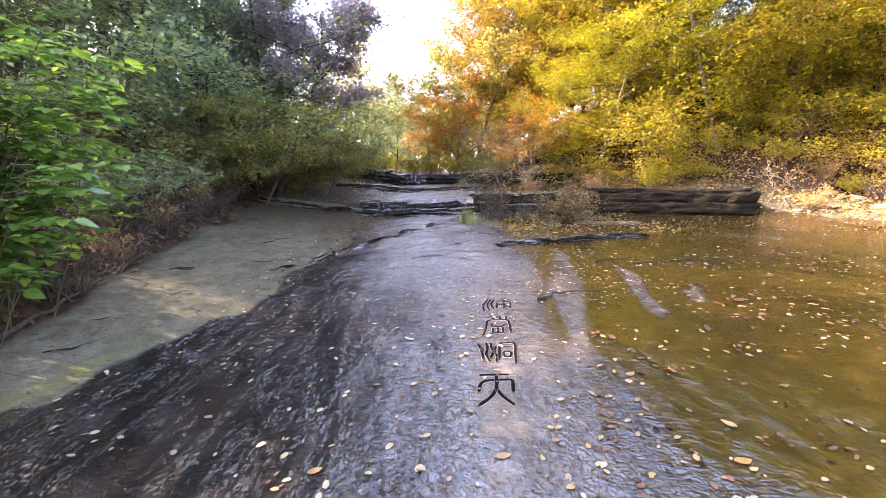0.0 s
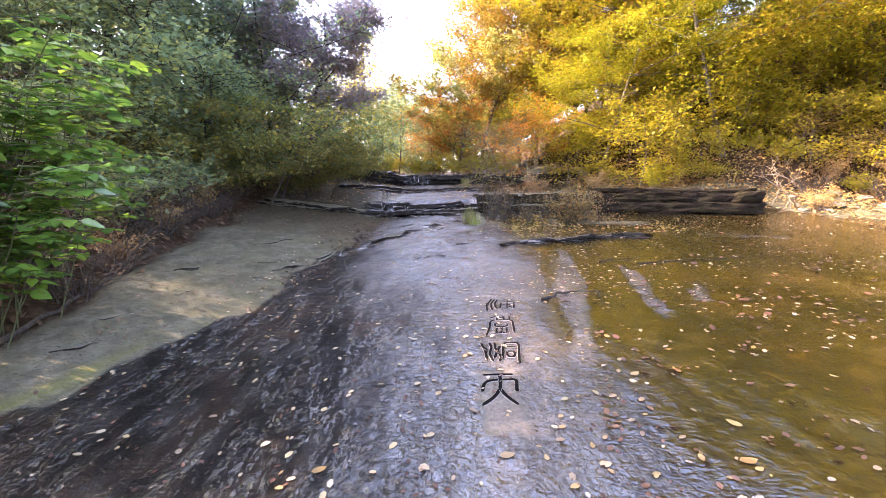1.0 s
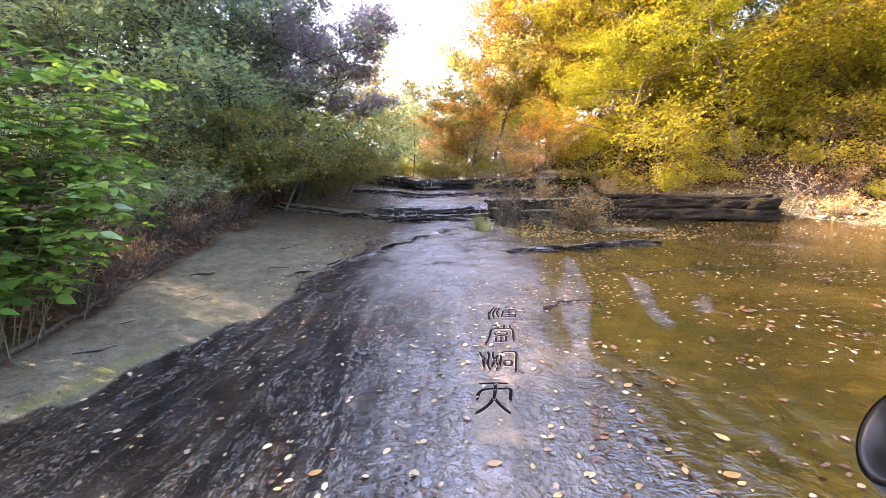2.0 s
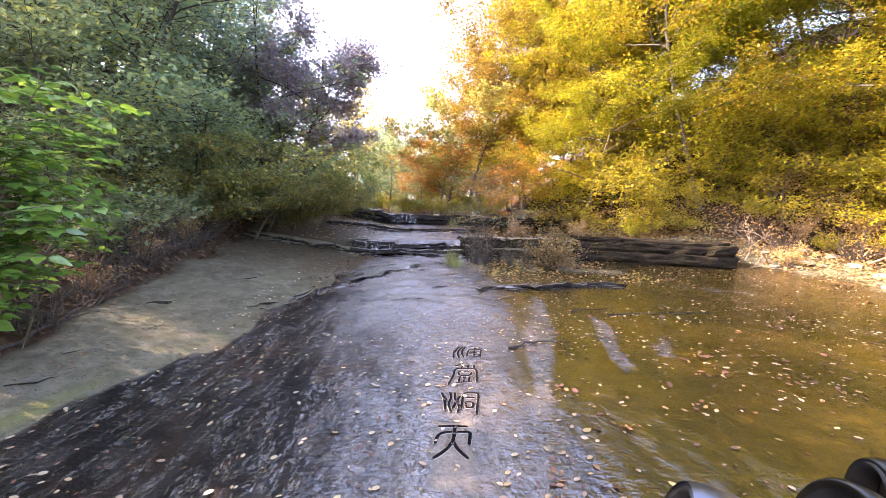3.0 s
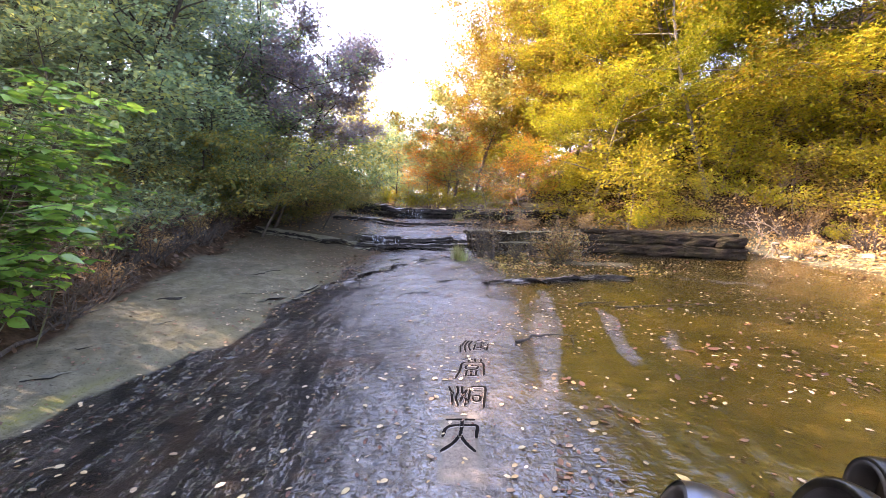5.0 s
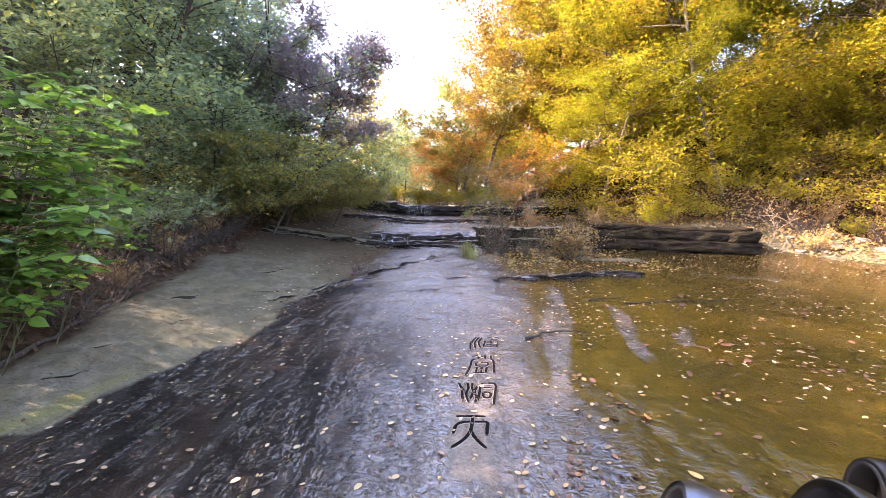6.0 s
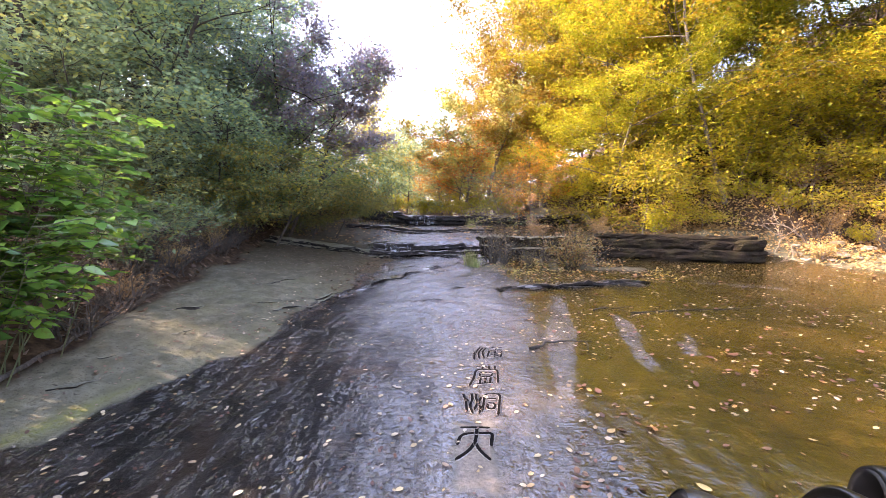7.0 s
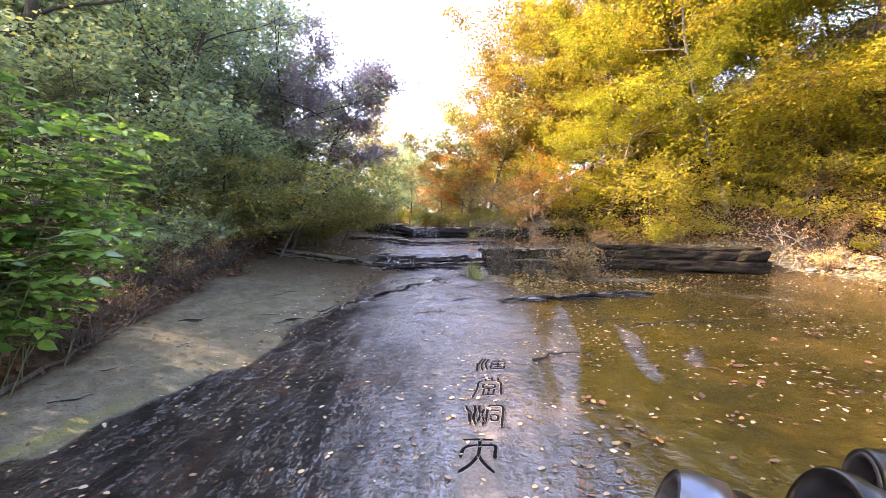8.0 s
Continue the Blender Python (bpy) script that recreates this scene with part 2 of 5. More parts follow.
L_YELLOW = leaf_material("yellow_leaf", (0.245, 0.265, 0.014), (0.34, 0.325, 0.018), (0.4, 0.33, 0.02), (0.38, 0.23, 0.022), (0.12, 0.145, 0.013), glow=0.47)
L_LIME = leaf_material("lime_leaf", (0.2, 0.26, 0.014), (0.34, 0.355, 0.02), (0.45, 0.37, 0.02), (0.10, 0.145, 0.014), glow=0.48)
# lime leaf with sunlight put into its colour, for the low plants
L_LIME_LIT = leaf_material("sunlit_lime_leaf", (0.31, 0.345, 0.02), (0.46, 0.41, 0.025), (0.52, 0.39, 0.03), (0.23, 0.26, 0.02), (0.42, 0.27, 0.03), glow=0.5)
L_OCHRE = leaf_material("ochre_leaf", (0.33, 0.2, 0.026), (0.34, 0.26, 0.028), (0.31, 0.28, 0.035), (0.31, 0.135, 0.025), (0.24, 0.24, 0.028), glow=0.46)
L_WITHER = leaf_material("withered_olive_leaf", (0.19, 0.18, 0.045), (0.28, 0.22, 0.06), (0.27, 0.14, 0.05), (0.13, 0.13, 0.04), glow=0.3)
L_RED = leaf_material("orange_red_leaf", (0.6, 0.16, 0.022), (0.62, 0.25, 0.03), (0.6, 0.34, 0.04), (0.52, 0.11, 0.03), glow=0.5)
L_FAR = leaf_material("far_autumn_leaf", (0.3, 0.33, 0.09), (0.48, 0.38, 0.09), (0.24, 0.28, 0.08), (0.44, 0.3, 0.09), (0.17, 0.22, 0.08), glow=0.5)
L_BUSH = leaf_material("glossy_bush_leaf", (0.06, 0.16, 0.035), (0.1, 0.225, 0.04), (0.18, 0.33, 0.045), (0.042, 0.115, 0.038), shine=0.7, rough=0.26, glow=0.42)
L_BROWN = leaf_material("dry_brown_leaf", (0.28, 0.16, 0.05), (0.4, 0.24, 0.08), (0.5, 0.35, 0.14), (0.17, 0.1, 0.04), glow=0.15, rough=0.7)
L_FALLEN = leaf_material("fallen_pale_leaf", (0.38, 0.3, 0.16), (0.45, 0.36, 0.23), (0.34, 0.23, 0.1), (0.48, 0.41, 0.31), (0.26, 0.15, 0.075), glow=0.1, rough=0.4)
L_ORANGE = leaf_material("fallen_orange_leaf", (0.36, 0.23, 0.09), (0.3, 0.165, 0.06), (0.4, 0.28, 0.12), glow=0.1, rough=0.45)
L_DARK = leaf_material("fallen_dark_leaf", (0.06, 0.03, 0.02), (0.12, 0.055, 0.03), (0.17, 0.09, 0.06), glow=0.05, rough=0.5)
# brown leaf again, with the left bank's shade put into its colour
L_BROWN_SHADED = leaf_material("shaded_brown_leaf", (0.05, 0.028, 0.016), (0.09, 0.05, 0.026), (0.16, 0.095, 0.05), (0.035, 0.021, 0.014), glow=0.1, rough=0.6)
L_GRASS = leaf_material("pale_grass_blade", (0.16, 0.22, 0.06), (0.26, 0.28, 0.1), (0.34, 0.3, 0.14), glow=0.35, rough=0.6)
M_STEEL = plain_material("dark_polished_steel", (0.045, 0.044, 0.04), 0.36, 1.0, 0.1, 90, 0.15, 0.05)
M_SKY_GLINT = plain_material("sky_glint_steel", (0.17, 0.18, 0.21), 0.34, 1.0, 0.0, 90, 0.1, 0.05)
M_BLACK = plain_material("pipe_mouth_black", (0.012, 0.012, 0.013), 0.5, 0, 0, 60, 0.4, 0.2)


# ---- shape of the valley ----
def lerp(v, *knots):
    """Piecewise line through (x, y) knots."""
    if v <= knots[0][0]:
        return knots[0][1]
    for (a, p), (b, q) in zip(knots, knots[1:]):
        if v <= b:
            return p + (q - p) * (v - a) / (b - a)
    return knots[-1][1]


def ease(v, a, b):
    u = max(0.0, min(1.0, (v - a) / (b - a)))
    return u * u * (3 - 2 * u)


def wob(x, y, s, k=0.0):
    return noise.noise(Vector((x * s + k, y * s - k, k * 0.37)))


def left_foot(y):
    return lerp(y, (-20, -2.9), (0, -3.05), (2.9, -3.35), (3.6, -3.45), (4.8, -3.72), (6, -4.0), (8.1, -4.2), (10.2, -4.7), (12, -4.6), (15, -3.6), (18, -3.0), (40, -4.0), (120, -6))


def right_foot(y):
    return lerp(y, (-20, 9.0), (8.6, 9.0), (10.8, 7.7), (11.6, 6.2), (13.0, 4.6), (15.5, 3.9), (20, 1.8), (40, 2.0), (120, 4))


def slab_edge(y):
    return lerp(y, (-20, -2.9), (2.1, -2.8), (2.9, -2.56), (4.1, -2.1), (6.3, -2.05), (7.3, -1.75), (10.5, -1.5), (40, -1.5))


def step_front(x):
    """Where the lower rock step crosses the bed."""
    return 10.45 + 0.25 * math.sin(x * 0.7) - 0.35 * ease(x, 3.0, 7.0)


def height(x, y):
    n = wob(x, y, 0.45, 3.1)
    front = step_front(x) + 0.5
    low = 0.075 * y
    high = 1.12 + 0.095 * (y - 10.5) + 0.10 * ease(x, 3.0, 4.0) * (1 - ease(y, 11.6, 12.8))
    high -= 0.2 * (1 - ease(x, -2.7, -1.7)) * (1 - ease(y, 10.9, 13.2))
    if y > 15.75 + 0.25 * math.sin(x * 1.1):
        high = 1.93 + 0.03 * (y - 15.3)
    blunt = ease(x, 6.8, 7.7)
    up = (1.0 if y >= front else 0.0) * (1 - blunt) + blunt * ease(y, front - 1.2, front + 1.8)
    z = low + (high - low) * up
    calm = math.exp(-((x - 0.45) / 0.7) ** 2 - ((y - 3.3) / 1.6) ** 2)
    z += -0.10 * math.exp(-((x + 1.9) / 0.8) ** 2) * ease(y, -2, 1) * (1 - ease(y, 6, 9))
    edge, foot = slab_edge(y), left_foot(y)
    if x < edge:
        z += 0.12 * (edge - max(x, foot))
    d = foot - x + 0.25 * wob(x, y, 0.9, 8.0)
    if d > 0:
        z += (0.42 * min(d, 14) + 0.2 * max(0.0, d - 14)) * ease(d, -0.2, 0.5)
        z += 0.22 * n * min(1, d)
    d = x - right_foot(y) + 0.3 * wob(x, y, 0.7, 5.0)
    if d > 0:
        z += 0.16 * min(d, 1.6) + 0.62 * max(0.0, min(d, 16) - 1.6) + 0.22 * max(0.0, d - 16)
        z += 0.25 * n * min(1, d)
    rough = ease(y, 4.0, 6.5) * ease(x, -2.2, -1.4) * (1 - ease(x, 1.0, 2.0)) * (1 - ease(y, 15.0, 15.5))
    z += rough * (0.022 * wob(x * 0.8, y, 2.6, 4.0) + 0.010 * wob(x * 0.8, y, 6.0, 6.0))
    z += (1 - calm) * (0.016 * wob(x * 1.3, y * 0.5, 2.2, 1.0) + 0.007 * wob(x * 1.2, y * 0.7, 7.0, 2.0) * ease(6.5 - abs(x), 0, 3))
    return z


def part(name, bm, material, parent=None, label=""):
    """Links a bmesh, or finished mesh data, as one mesh object under a thing."""
    if isinstance(bm, bmesh.types.BMesh):
        me = bpy.data.meshes.new(name)
        bm.to_mesh(me)
        bm.free()
    else:
        me = bm
    if material is not None and not me.materials:
        me.materials.append(material)
    ob = new(name, me)
    if parent is not None:
        ob.parent = parent
    if label:
        ob["label"] = label
    return ob


def raw_mesh(name, verts, faces, smooth=False):
    me = bpy.data.meshes.new(name)
    me.from_pydata(verts, [], faces)
    if smooth:
        me.polygons.foreach_set("use_smooth", [True] * len(me.polygons))
    me.update()
    return me


# ---- ground: one sheet, fine where the camera looks, reaching the horizon ----
def spaced(*runs):
    out = []
    for a, b, n in runs:
        out += [a + (b - a) * i / n for i in range(n)]
    return out + [runs[-1][1]]


def ripple(x, y):
    """Crests of the thin running water, slanting across the current."""
    u, v = x * 0.91 - y * 0.41, x * 0.41 + y * 0.91
    a = noise.noise(Vector((u * 7.0, v * 11.0, 3.3)))
    b = noise.noise(Vector((u * 14.0, v * 21.0, 8.1)))
    return 0.0065 * (0.4 - abs(a) * 1.6) + 0.002 * b


def make_ground():
    xs = spaced((-400, -60, 8), (-60, -14, 20), (-14, -6, 40), (-6, -2.9, 55), (-2.9, 2.3, 230), (2.3, 5.0, 60), (5.0, 10, 60), (10, 18, 40), (18, 60, 20), (60, 400, 8))
    ys = spaced((-300, -30, 6), (-30, -4, 16), (-4, 0.5, 20), (0.5, 1.2, 16), (1.2, 4.6, 140), (4.6, 8.5, 90), (8.5, 11.5, 75), (11.5, 16.5, 80), (16.5, 30, 40), (30, 120, 30), (120, 900, 8))
    verts, wet = [], {k: [] for k in ("dry", "algae", "pale", "moss", "earth", "film", "beds")}
    for y in ys:
        for x in xs:
            a, b = wob(x, y * 0.6, 1.6, 11.0), wob(x * 1.6, y * 0.5, 4.0, 17.0)
            rag = 0.15 * a + 0.13 * b
            left_d = left_foot(y) - x + 0.35 * a + 0.12 * b
            right_d = x - right_foot(y) + 0.5 * a + 0.25 * b
            wet["earth"].append(max(ease(left_d, -0.1, 0.25), ease(right_d, 0.9, 1.7), ease(y, 17.5, 19.5)))
            dry = ease(slab_edge(y) - x + rag, 0.0, 0.05) * (1 if y < 10.5 else max(0.15, 0.85 * (1 - ease(x + 0.3 * a, -2.6, -2.0)) * (1 - ease(y, 14.0, 15.0))))
            wet["earth"][-1] = max(wet["earth"][-1], 0.6 * dry * ease(y + 1.2 * a, 6.2, 9.0) * (1 - ease(x, -1.2, 0.0)))
            dry = max(dry, ease(right_d, -0.7, 0.3))
            dry = max(dry, 0.9 * ease(a + 0.2 * b, 0.05, 0.3) * ease(y, 8.3, 9.2) * (1 - ease(y, 10.2, 10.4)) * ease(x, 0.4, 1.0) * (1 - ease(x, 3.8, 4.6)))
            wet["dry"].append(dry)
            # sunlight below the nearest character, painted as a patch of pale dry rock
            sun_patch = ease(0.14 - abs(x - 0.355 - 0.02 * a), -0.03, 0.06) * ease(y + 0.15 * b, 1.98, 2.15) * (1 - ease(y + 0.2 * a, 2.72, 2.85))
            wet["dry"][-1] = max(dry, 0.85 * sun_patch)
            wander = lerp(y, (1.2, 1.6), (1.8, 0.95), (2.3, 0.68), (3.0, 0.68), (4.0, 0.8), (6.0, 0.98), (8.0, 1.0))
            al = ease(x - wander + 0.35 * a + 0.45 * b, 0.0, 0.45) * (1 - ease(y, 9.4, 10.4))
            al *= 1 - 0.6 * ease(2.0 - y + 0.5 * (x - 1.6) * -1 + 0.4 * a, 0.0, 0.5) * (1 - ease(x, 2.2, 3.0))
            sheen_strip = 0.0
            # bare strips within the algae, with the sky's sheen painted in as a pale tone
            for (x0, y0), (x1, y1), w in (((1.72, 6.4), (1.05, 3.0), 0.16), ((2.3, 5.45), (1.95, 3.55), 0.10), ((2.9, 4.9), (2.6, 4.2), 0.07), ((4.6, 7.6), (5.6, 7.2), 0.12)):
                u = max(0.0, min(1.0, ((x - x0) * (x1 - x0) + (y - y0) * (y1 - y0)) / ((x1 - x0) ** 2 + (y1 - y0) ** 2)))
                r = math.hypot(x - x0 - u * (x1 - x0), y - y0 - u * (y1 - y0))
                bare = 1 - ease(r + 0.11 * b + 0.09 * a, w * 0.5, w * 1.2)
                al *= 1 - 0.95 * bare
                sheen_strip = max(sheen_strip, bare)
            al *= 0.5 + 0.5 * ease(x + 0.5 * a, 0.9, 1.7)
            wet["algae"].append(al)
            pl = math.exp(-((x - 0.42 - 0.02 * y) / 0.42) ** 2) * ease(y, 0.8, 2.0) * (1 - ease(y, 5.5, 8))
            pl = max(pl, 0.4 * ease(b + 0.6 * a, 0.12, 0.4) * ease(-x, 0.0, 0.8) * (1 - ease(y, 4, 7)), 0.5 * ease(a, 0.1, 0.4) * ease(y, 6, 8))
            wet["pale"].append(min(1.0, max(pl * (0.75 if x > 0.0 else 0.5), 0.85 * sheen_strip, sun_patch)))
            brink = lerp(y, (1.2, -0.25), (2.2, -0.28), (3.0, -0.3), (5.0, -0.8), (8.0, -1.6))
            wet["film"].append(max(0.0, min(1.0, ease(x - brink + 0.5 * a + 0.35 * b, -0.5, 0.55) + ease(y, 6.5, 9))) * (1 - 0.5 * math.exp(-((x - 0.46) / 0.16) ** 2) * ease(y, 1.5, 2.1) * (1 - ease(y, 3.4, 4.4)) * (0.7 + 0.6 * a)))
            wet["beds"].append((ease(y, 3.6, 6.0) + 1.2 * ease(y, 10.6, 11.0)) * (1 - ease(y, 15.0, 15.4)) * (1 - ease(x, 0.6, 1.6)) * ease(x, -1.9, -1.2))
            lively = max(0.0, 1 - wet["dry"][-1]) * (1 - 0.8 * al) * (1 - wet["earth"][-1]) * ease(y, 0.6, 1.2) * (1 - ease(y, 7.0, 9.5)) * (1 - 0.8 * math.exp(-((x - 0.45) / 0.22) ** 2) * ease(y, 2.0, 2.3) * (1 - ease(y, 4.2, 4.5)))
            verts.append((x, y, height(x, y) + (lively * ripple(x, y) if lively > 0.02 else 0.0)))
            wet["moss"].append(0.5 * math.exp(-((x - slab_edge(y) + 0.10) / 0.09) ** 2) * ease(a + 0.5 * b, 0.0, 0.4) * (1 - ease(y, 4.5, 6)))
    w = len(xs)
    faces = [(j * w + i, j * w + i + 1, j * w + w + i + 1, j * w + w + i) for j in range(len(ys) - 1) for i in range(w - 1)]
    me = raw_mesh("ground", verts, faces, True)
    for key, values in wet.items():
        me.attributes.new(key, "FLOAT", "POINT").data.foreach_set("value", values)
    return tagged(part("ground", me, M_BED), "wet rock stream bed with algae and earthy banks", "ground", kind="structure")


ground = make_ground()


# ---- rock ledges ----
def slab_mesh(line, layers, deep, seed, grain=0.04):
    """Stacked, uneven rock beds along a line of (x, y, z foot); layers: (thickness, set-back) from the foot up."""
    pts = []
    for (x0, y0, z0), (x1, y1, z1) in zip(line, line[1:]):
        n = max(2, int(math.hypot(x1 - x0, y1 - y0) / 0.06))
        pts += [(x0 + (x1 - x0) * i / n, y0 + (y1 - y0) * i / n, z0 + (z1 - z0) * i / n) for i in range(n)]
    pts.append(line[-1])
    verts, faces = [], []
    rows = []
    z = 0.0
    for k, (thick, back) in enumerate(layers):
        for u, inset in ((0.0, 0.025), (0.06, 0.0), (0.35, 0.0), (0.65, 0.0), (0.93, 0.0), (1.0, 0.015)):
            rows.append((z + thick * u, back + inset, k))
        z += thick
    rows.append((0.02, layers[-1][1] + deep, len(layers)))
    total = len(pts)
    sink = min(0.06, 0.2 * z)
    for h, back, k in rows:
        for i, (x, y, z0) in enumerate(pts):
            a, b = pts[max(0, i - 1)], pts[min(total - 1, i + 1)]
            t = Vector((b[0] - a[0], b[1] - a[1], 0)).normalized()
            nrm = Vector((-t.y, t.x, 0))
            block = math.floor((i * 0.09 + 0.8 * noise.noise(Vector((x * 0.9, k * 2.3, seed)))) / (0.45 + 0.2 * (k % 3)) + k * 0.37)
            jag = 0.16 * noise.noise(Vector((x * 1.4, y * 1.4, k * 3.1 + seed))) + 0.07 * noise.noise(Vector((block * 1.7, k * 4.1, seed + 0.5))) + 0.05 * noise.noise(Vector((x * 9, y * 9, h * 7 + seed)))
            jag += 0.09 * noise.noise(Vector((x * 3.3, h * 11, y * 3.3 + seed))) + 0.04 * noise.noise(Vector((x * 14, h * 30, seed)))
            end = min(1.0, min(i, total - 1 - i) / 4.0)
            up = h * (0.35 + 0.65 * end) + grain * noise.noise(Vector((x * 2.2, y * 2.2, k * 2.3 + seed + 0.15 * h))) * min(1, h * 8)
            up += 0.55 * grain * noise.noise(Vector((x * 6.5, y * 6.5, k * 1.9 + seed))) * min(1, h * 8)
            up *= max(0.25, min(1.15, 0.75 + 1.3 * noise.noise(Vector((x * 1.9, y * 1.9, seed * 1.3)))))
            jag += 0.09 * noise.noise(Vector((x * 4.5, y * 4.5, seed + k))) + 0.06 * noise.noise(Vector((x * 13, y * 13, seed + k)))
            p = Vector((x, y, z0 - sink)) + nrm * (back + jag * 0.8) + Vector((0, 0, up))
            verts.append(p[:])
    for r in range(len(rows) - 1):
        for i in range(total - 1):
            faces.append((r * total + i, r * total + i + 1, (r + 1) * total + i + 1, (r + 1) * total + i))
    base = len(verts)
    for i in range(total):
        verts.append((*verts[(len(rows) - 1) * total + i][:2], verts[i][2] - 0.1))
    top = (len(rows) - 1) * total
    faces += [(top + i, top + i + 1, base + i + 1, base + i) for i in range(total - 1)]
    return raw_mesh("ledge", verts, faces)


def block_mesh(line, layers, deep, seed, grain=0.04, longer=1.0):
    """Rock beds broken into uneven blocks, piled along a line of (x, y, z foot); layers: (thickness, set-back) from the foot up."""
    rnd = random.Random(seed)
    knots = [Vector(p) for p in line]
    runs = [(b - a).length for a, b in zip(knots, knots[1:])]
    full = sum(runs)

    def along(d):
        d = max(0.0, min(full - 1e-6, d))
        for (a, b), r in zip(zip(knots, knots[1:]), runs):
            if d <= r:
                t = b - a
                t.z = 0
                return a.lerp(b, d / r), t.normalized()
            d -= r
        return knots[-1], t.normalized()

    verts, faces = [], []
    z = -min(0.06, 0.2 * sum(t for t, _ in layers))
    for k, (thick, back) in enumerate(layers):
        d = rnd.uniform(-0.3, 0.0)
        while d < full:
            size = rnd.uniform(0.5, 1.5) * (0.7 if thick < 0.07 else 1.0) * longer
            n = max(3, int(size / 0.06))
            tall = thick * rnd.uniform(0.85, 1.25) + 0.012
            push, tip, lift = back + rnd.gauss(0, 0.055), rnd.gauss(0, 0.02), rnd.gauss(0, 0.012)
            ring = ((0.05, 0.0), (0.012, 0.1), (0.0, 0.32), (0.012, 0.55), (0.0, 0.78), (0.015, 0.93), (0.05, 1.0), (0.18, 1.01), (0.45 * deep, 1.0), (deep, 0.9), (deep, 0.0))
            base = len(verts)
            for i in range(n + 1):
                p, t = along(d + size * i / n)
                nrm = Vector((-t.y, t.x, 0))
                close = 1.0 - 0.06 * (i in (0, n))
                for v, u in ring:
                    q = p + nrm * (push + v + 0.03 * (i in (0, n))) + Vector((0, 0, z + lift + tip * (i / n - 0.5) + u * tall * close))
                    w = noise.noise_vector(q * 2.1 + Vector((seed, k, 0))) * 0.075 + noise.noise_vector(Vector((q.x * 5, q.y * 5, q.z * 11))) * 0.05 + noise.noise_vector(Vector((q.x * 13, q.y * 13, q.z * 30))) * 0.028
                    w.z *= 0.4 + 4 * grain
                    verts.append((q + w)[:])
            m = len(ring)
            for i in range(n):
                for j in range(m - 1):
                    faces.append((base + i * m + j, base + (i + 1) * m + j, base + (i + 1) * m + j + 1, base + i * m + j + 1))
            faces.append(tuple(base + j for j in range(m)))
            faces.append(tuple(base + n * m + j for j in reversed(range(m))))
            d += size + rnd.uniform(-0.03, 0.02)
        z += thick
    return raw_mesh("ledge", verts, faces)


def on_ground(*xy):
    return [(x, y, height(x, y)) for x, y in xy]


def add_ledge(name, line, layers, deep, mat, seed, label, grain=0.04, top=None):
    me = slab_mesh(line, layers, deep, seed, grain) if name == "rock_slab" else block_mesh(line, layers, deep, seed, grain, 2.0 if seed == 7 else 1.2)
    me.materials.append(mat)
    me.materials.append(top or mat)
    # upward faces take the paler rock, the rest keep the shade-dark one
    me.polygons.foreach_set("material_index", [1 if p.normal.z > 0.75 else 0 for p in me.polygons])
    return tagged(part(name, me, None), label, "rock ledge", kind="structure")


def low_front(*xs):
    return [(x, step_front(x) - 0.10, height(x, step_front(x) - 0.15)) for x in xs]


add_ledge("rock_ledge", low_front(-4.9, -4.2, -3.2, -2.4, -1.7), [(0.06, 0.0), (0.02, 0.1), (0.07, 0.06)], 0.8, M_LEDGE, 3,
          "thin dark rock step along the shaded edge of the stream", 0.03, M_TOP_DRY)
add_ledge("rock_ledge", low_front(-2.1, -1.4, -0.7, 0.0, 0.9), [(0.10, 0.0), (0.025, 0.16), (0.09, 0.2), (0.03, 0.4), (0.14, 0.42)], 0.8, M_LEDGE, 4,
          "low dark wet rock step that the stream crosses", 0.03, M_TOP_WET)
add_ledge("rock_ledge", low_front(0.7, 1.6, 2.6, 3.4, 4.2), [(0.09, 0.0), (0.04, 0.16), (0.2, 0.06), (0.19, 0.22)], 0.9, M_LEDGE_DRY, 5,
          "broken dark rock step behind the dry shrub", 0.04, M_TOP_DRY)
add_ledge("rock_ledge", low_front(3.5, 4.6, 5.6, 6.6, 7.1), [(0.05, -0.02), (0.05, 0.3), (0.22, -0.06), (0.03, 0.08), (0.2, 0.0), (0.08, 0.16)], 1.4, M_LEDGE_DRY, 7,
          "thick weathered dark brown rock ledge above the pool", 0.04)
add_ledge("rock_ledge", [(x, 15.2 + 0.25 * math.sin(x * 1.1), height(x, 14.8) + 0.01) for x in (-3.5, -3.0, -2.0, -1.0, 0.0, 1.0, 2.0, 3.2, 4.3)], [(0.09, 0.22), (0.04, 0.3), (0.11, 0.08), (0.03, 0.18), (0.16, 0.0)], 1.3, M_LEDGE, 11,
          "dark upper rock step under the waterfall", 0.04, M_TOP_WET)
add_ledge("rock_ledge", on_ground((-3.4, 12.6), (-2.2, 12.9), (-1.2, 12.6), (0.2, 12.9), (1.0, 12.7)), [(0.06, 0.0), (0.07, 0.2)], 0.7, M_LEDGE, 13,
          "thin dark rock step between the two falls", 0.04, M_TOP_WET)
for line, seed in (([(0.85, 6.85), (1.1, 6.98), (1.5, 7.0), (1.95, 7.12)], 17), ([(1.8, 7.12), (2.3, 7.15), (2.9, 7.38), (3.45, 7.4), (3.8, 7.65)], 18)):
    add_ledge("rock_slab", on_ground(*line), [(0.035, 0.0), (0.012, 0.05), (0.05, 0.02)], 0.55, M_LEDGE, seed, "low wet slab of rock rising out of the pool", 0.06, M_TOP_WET)
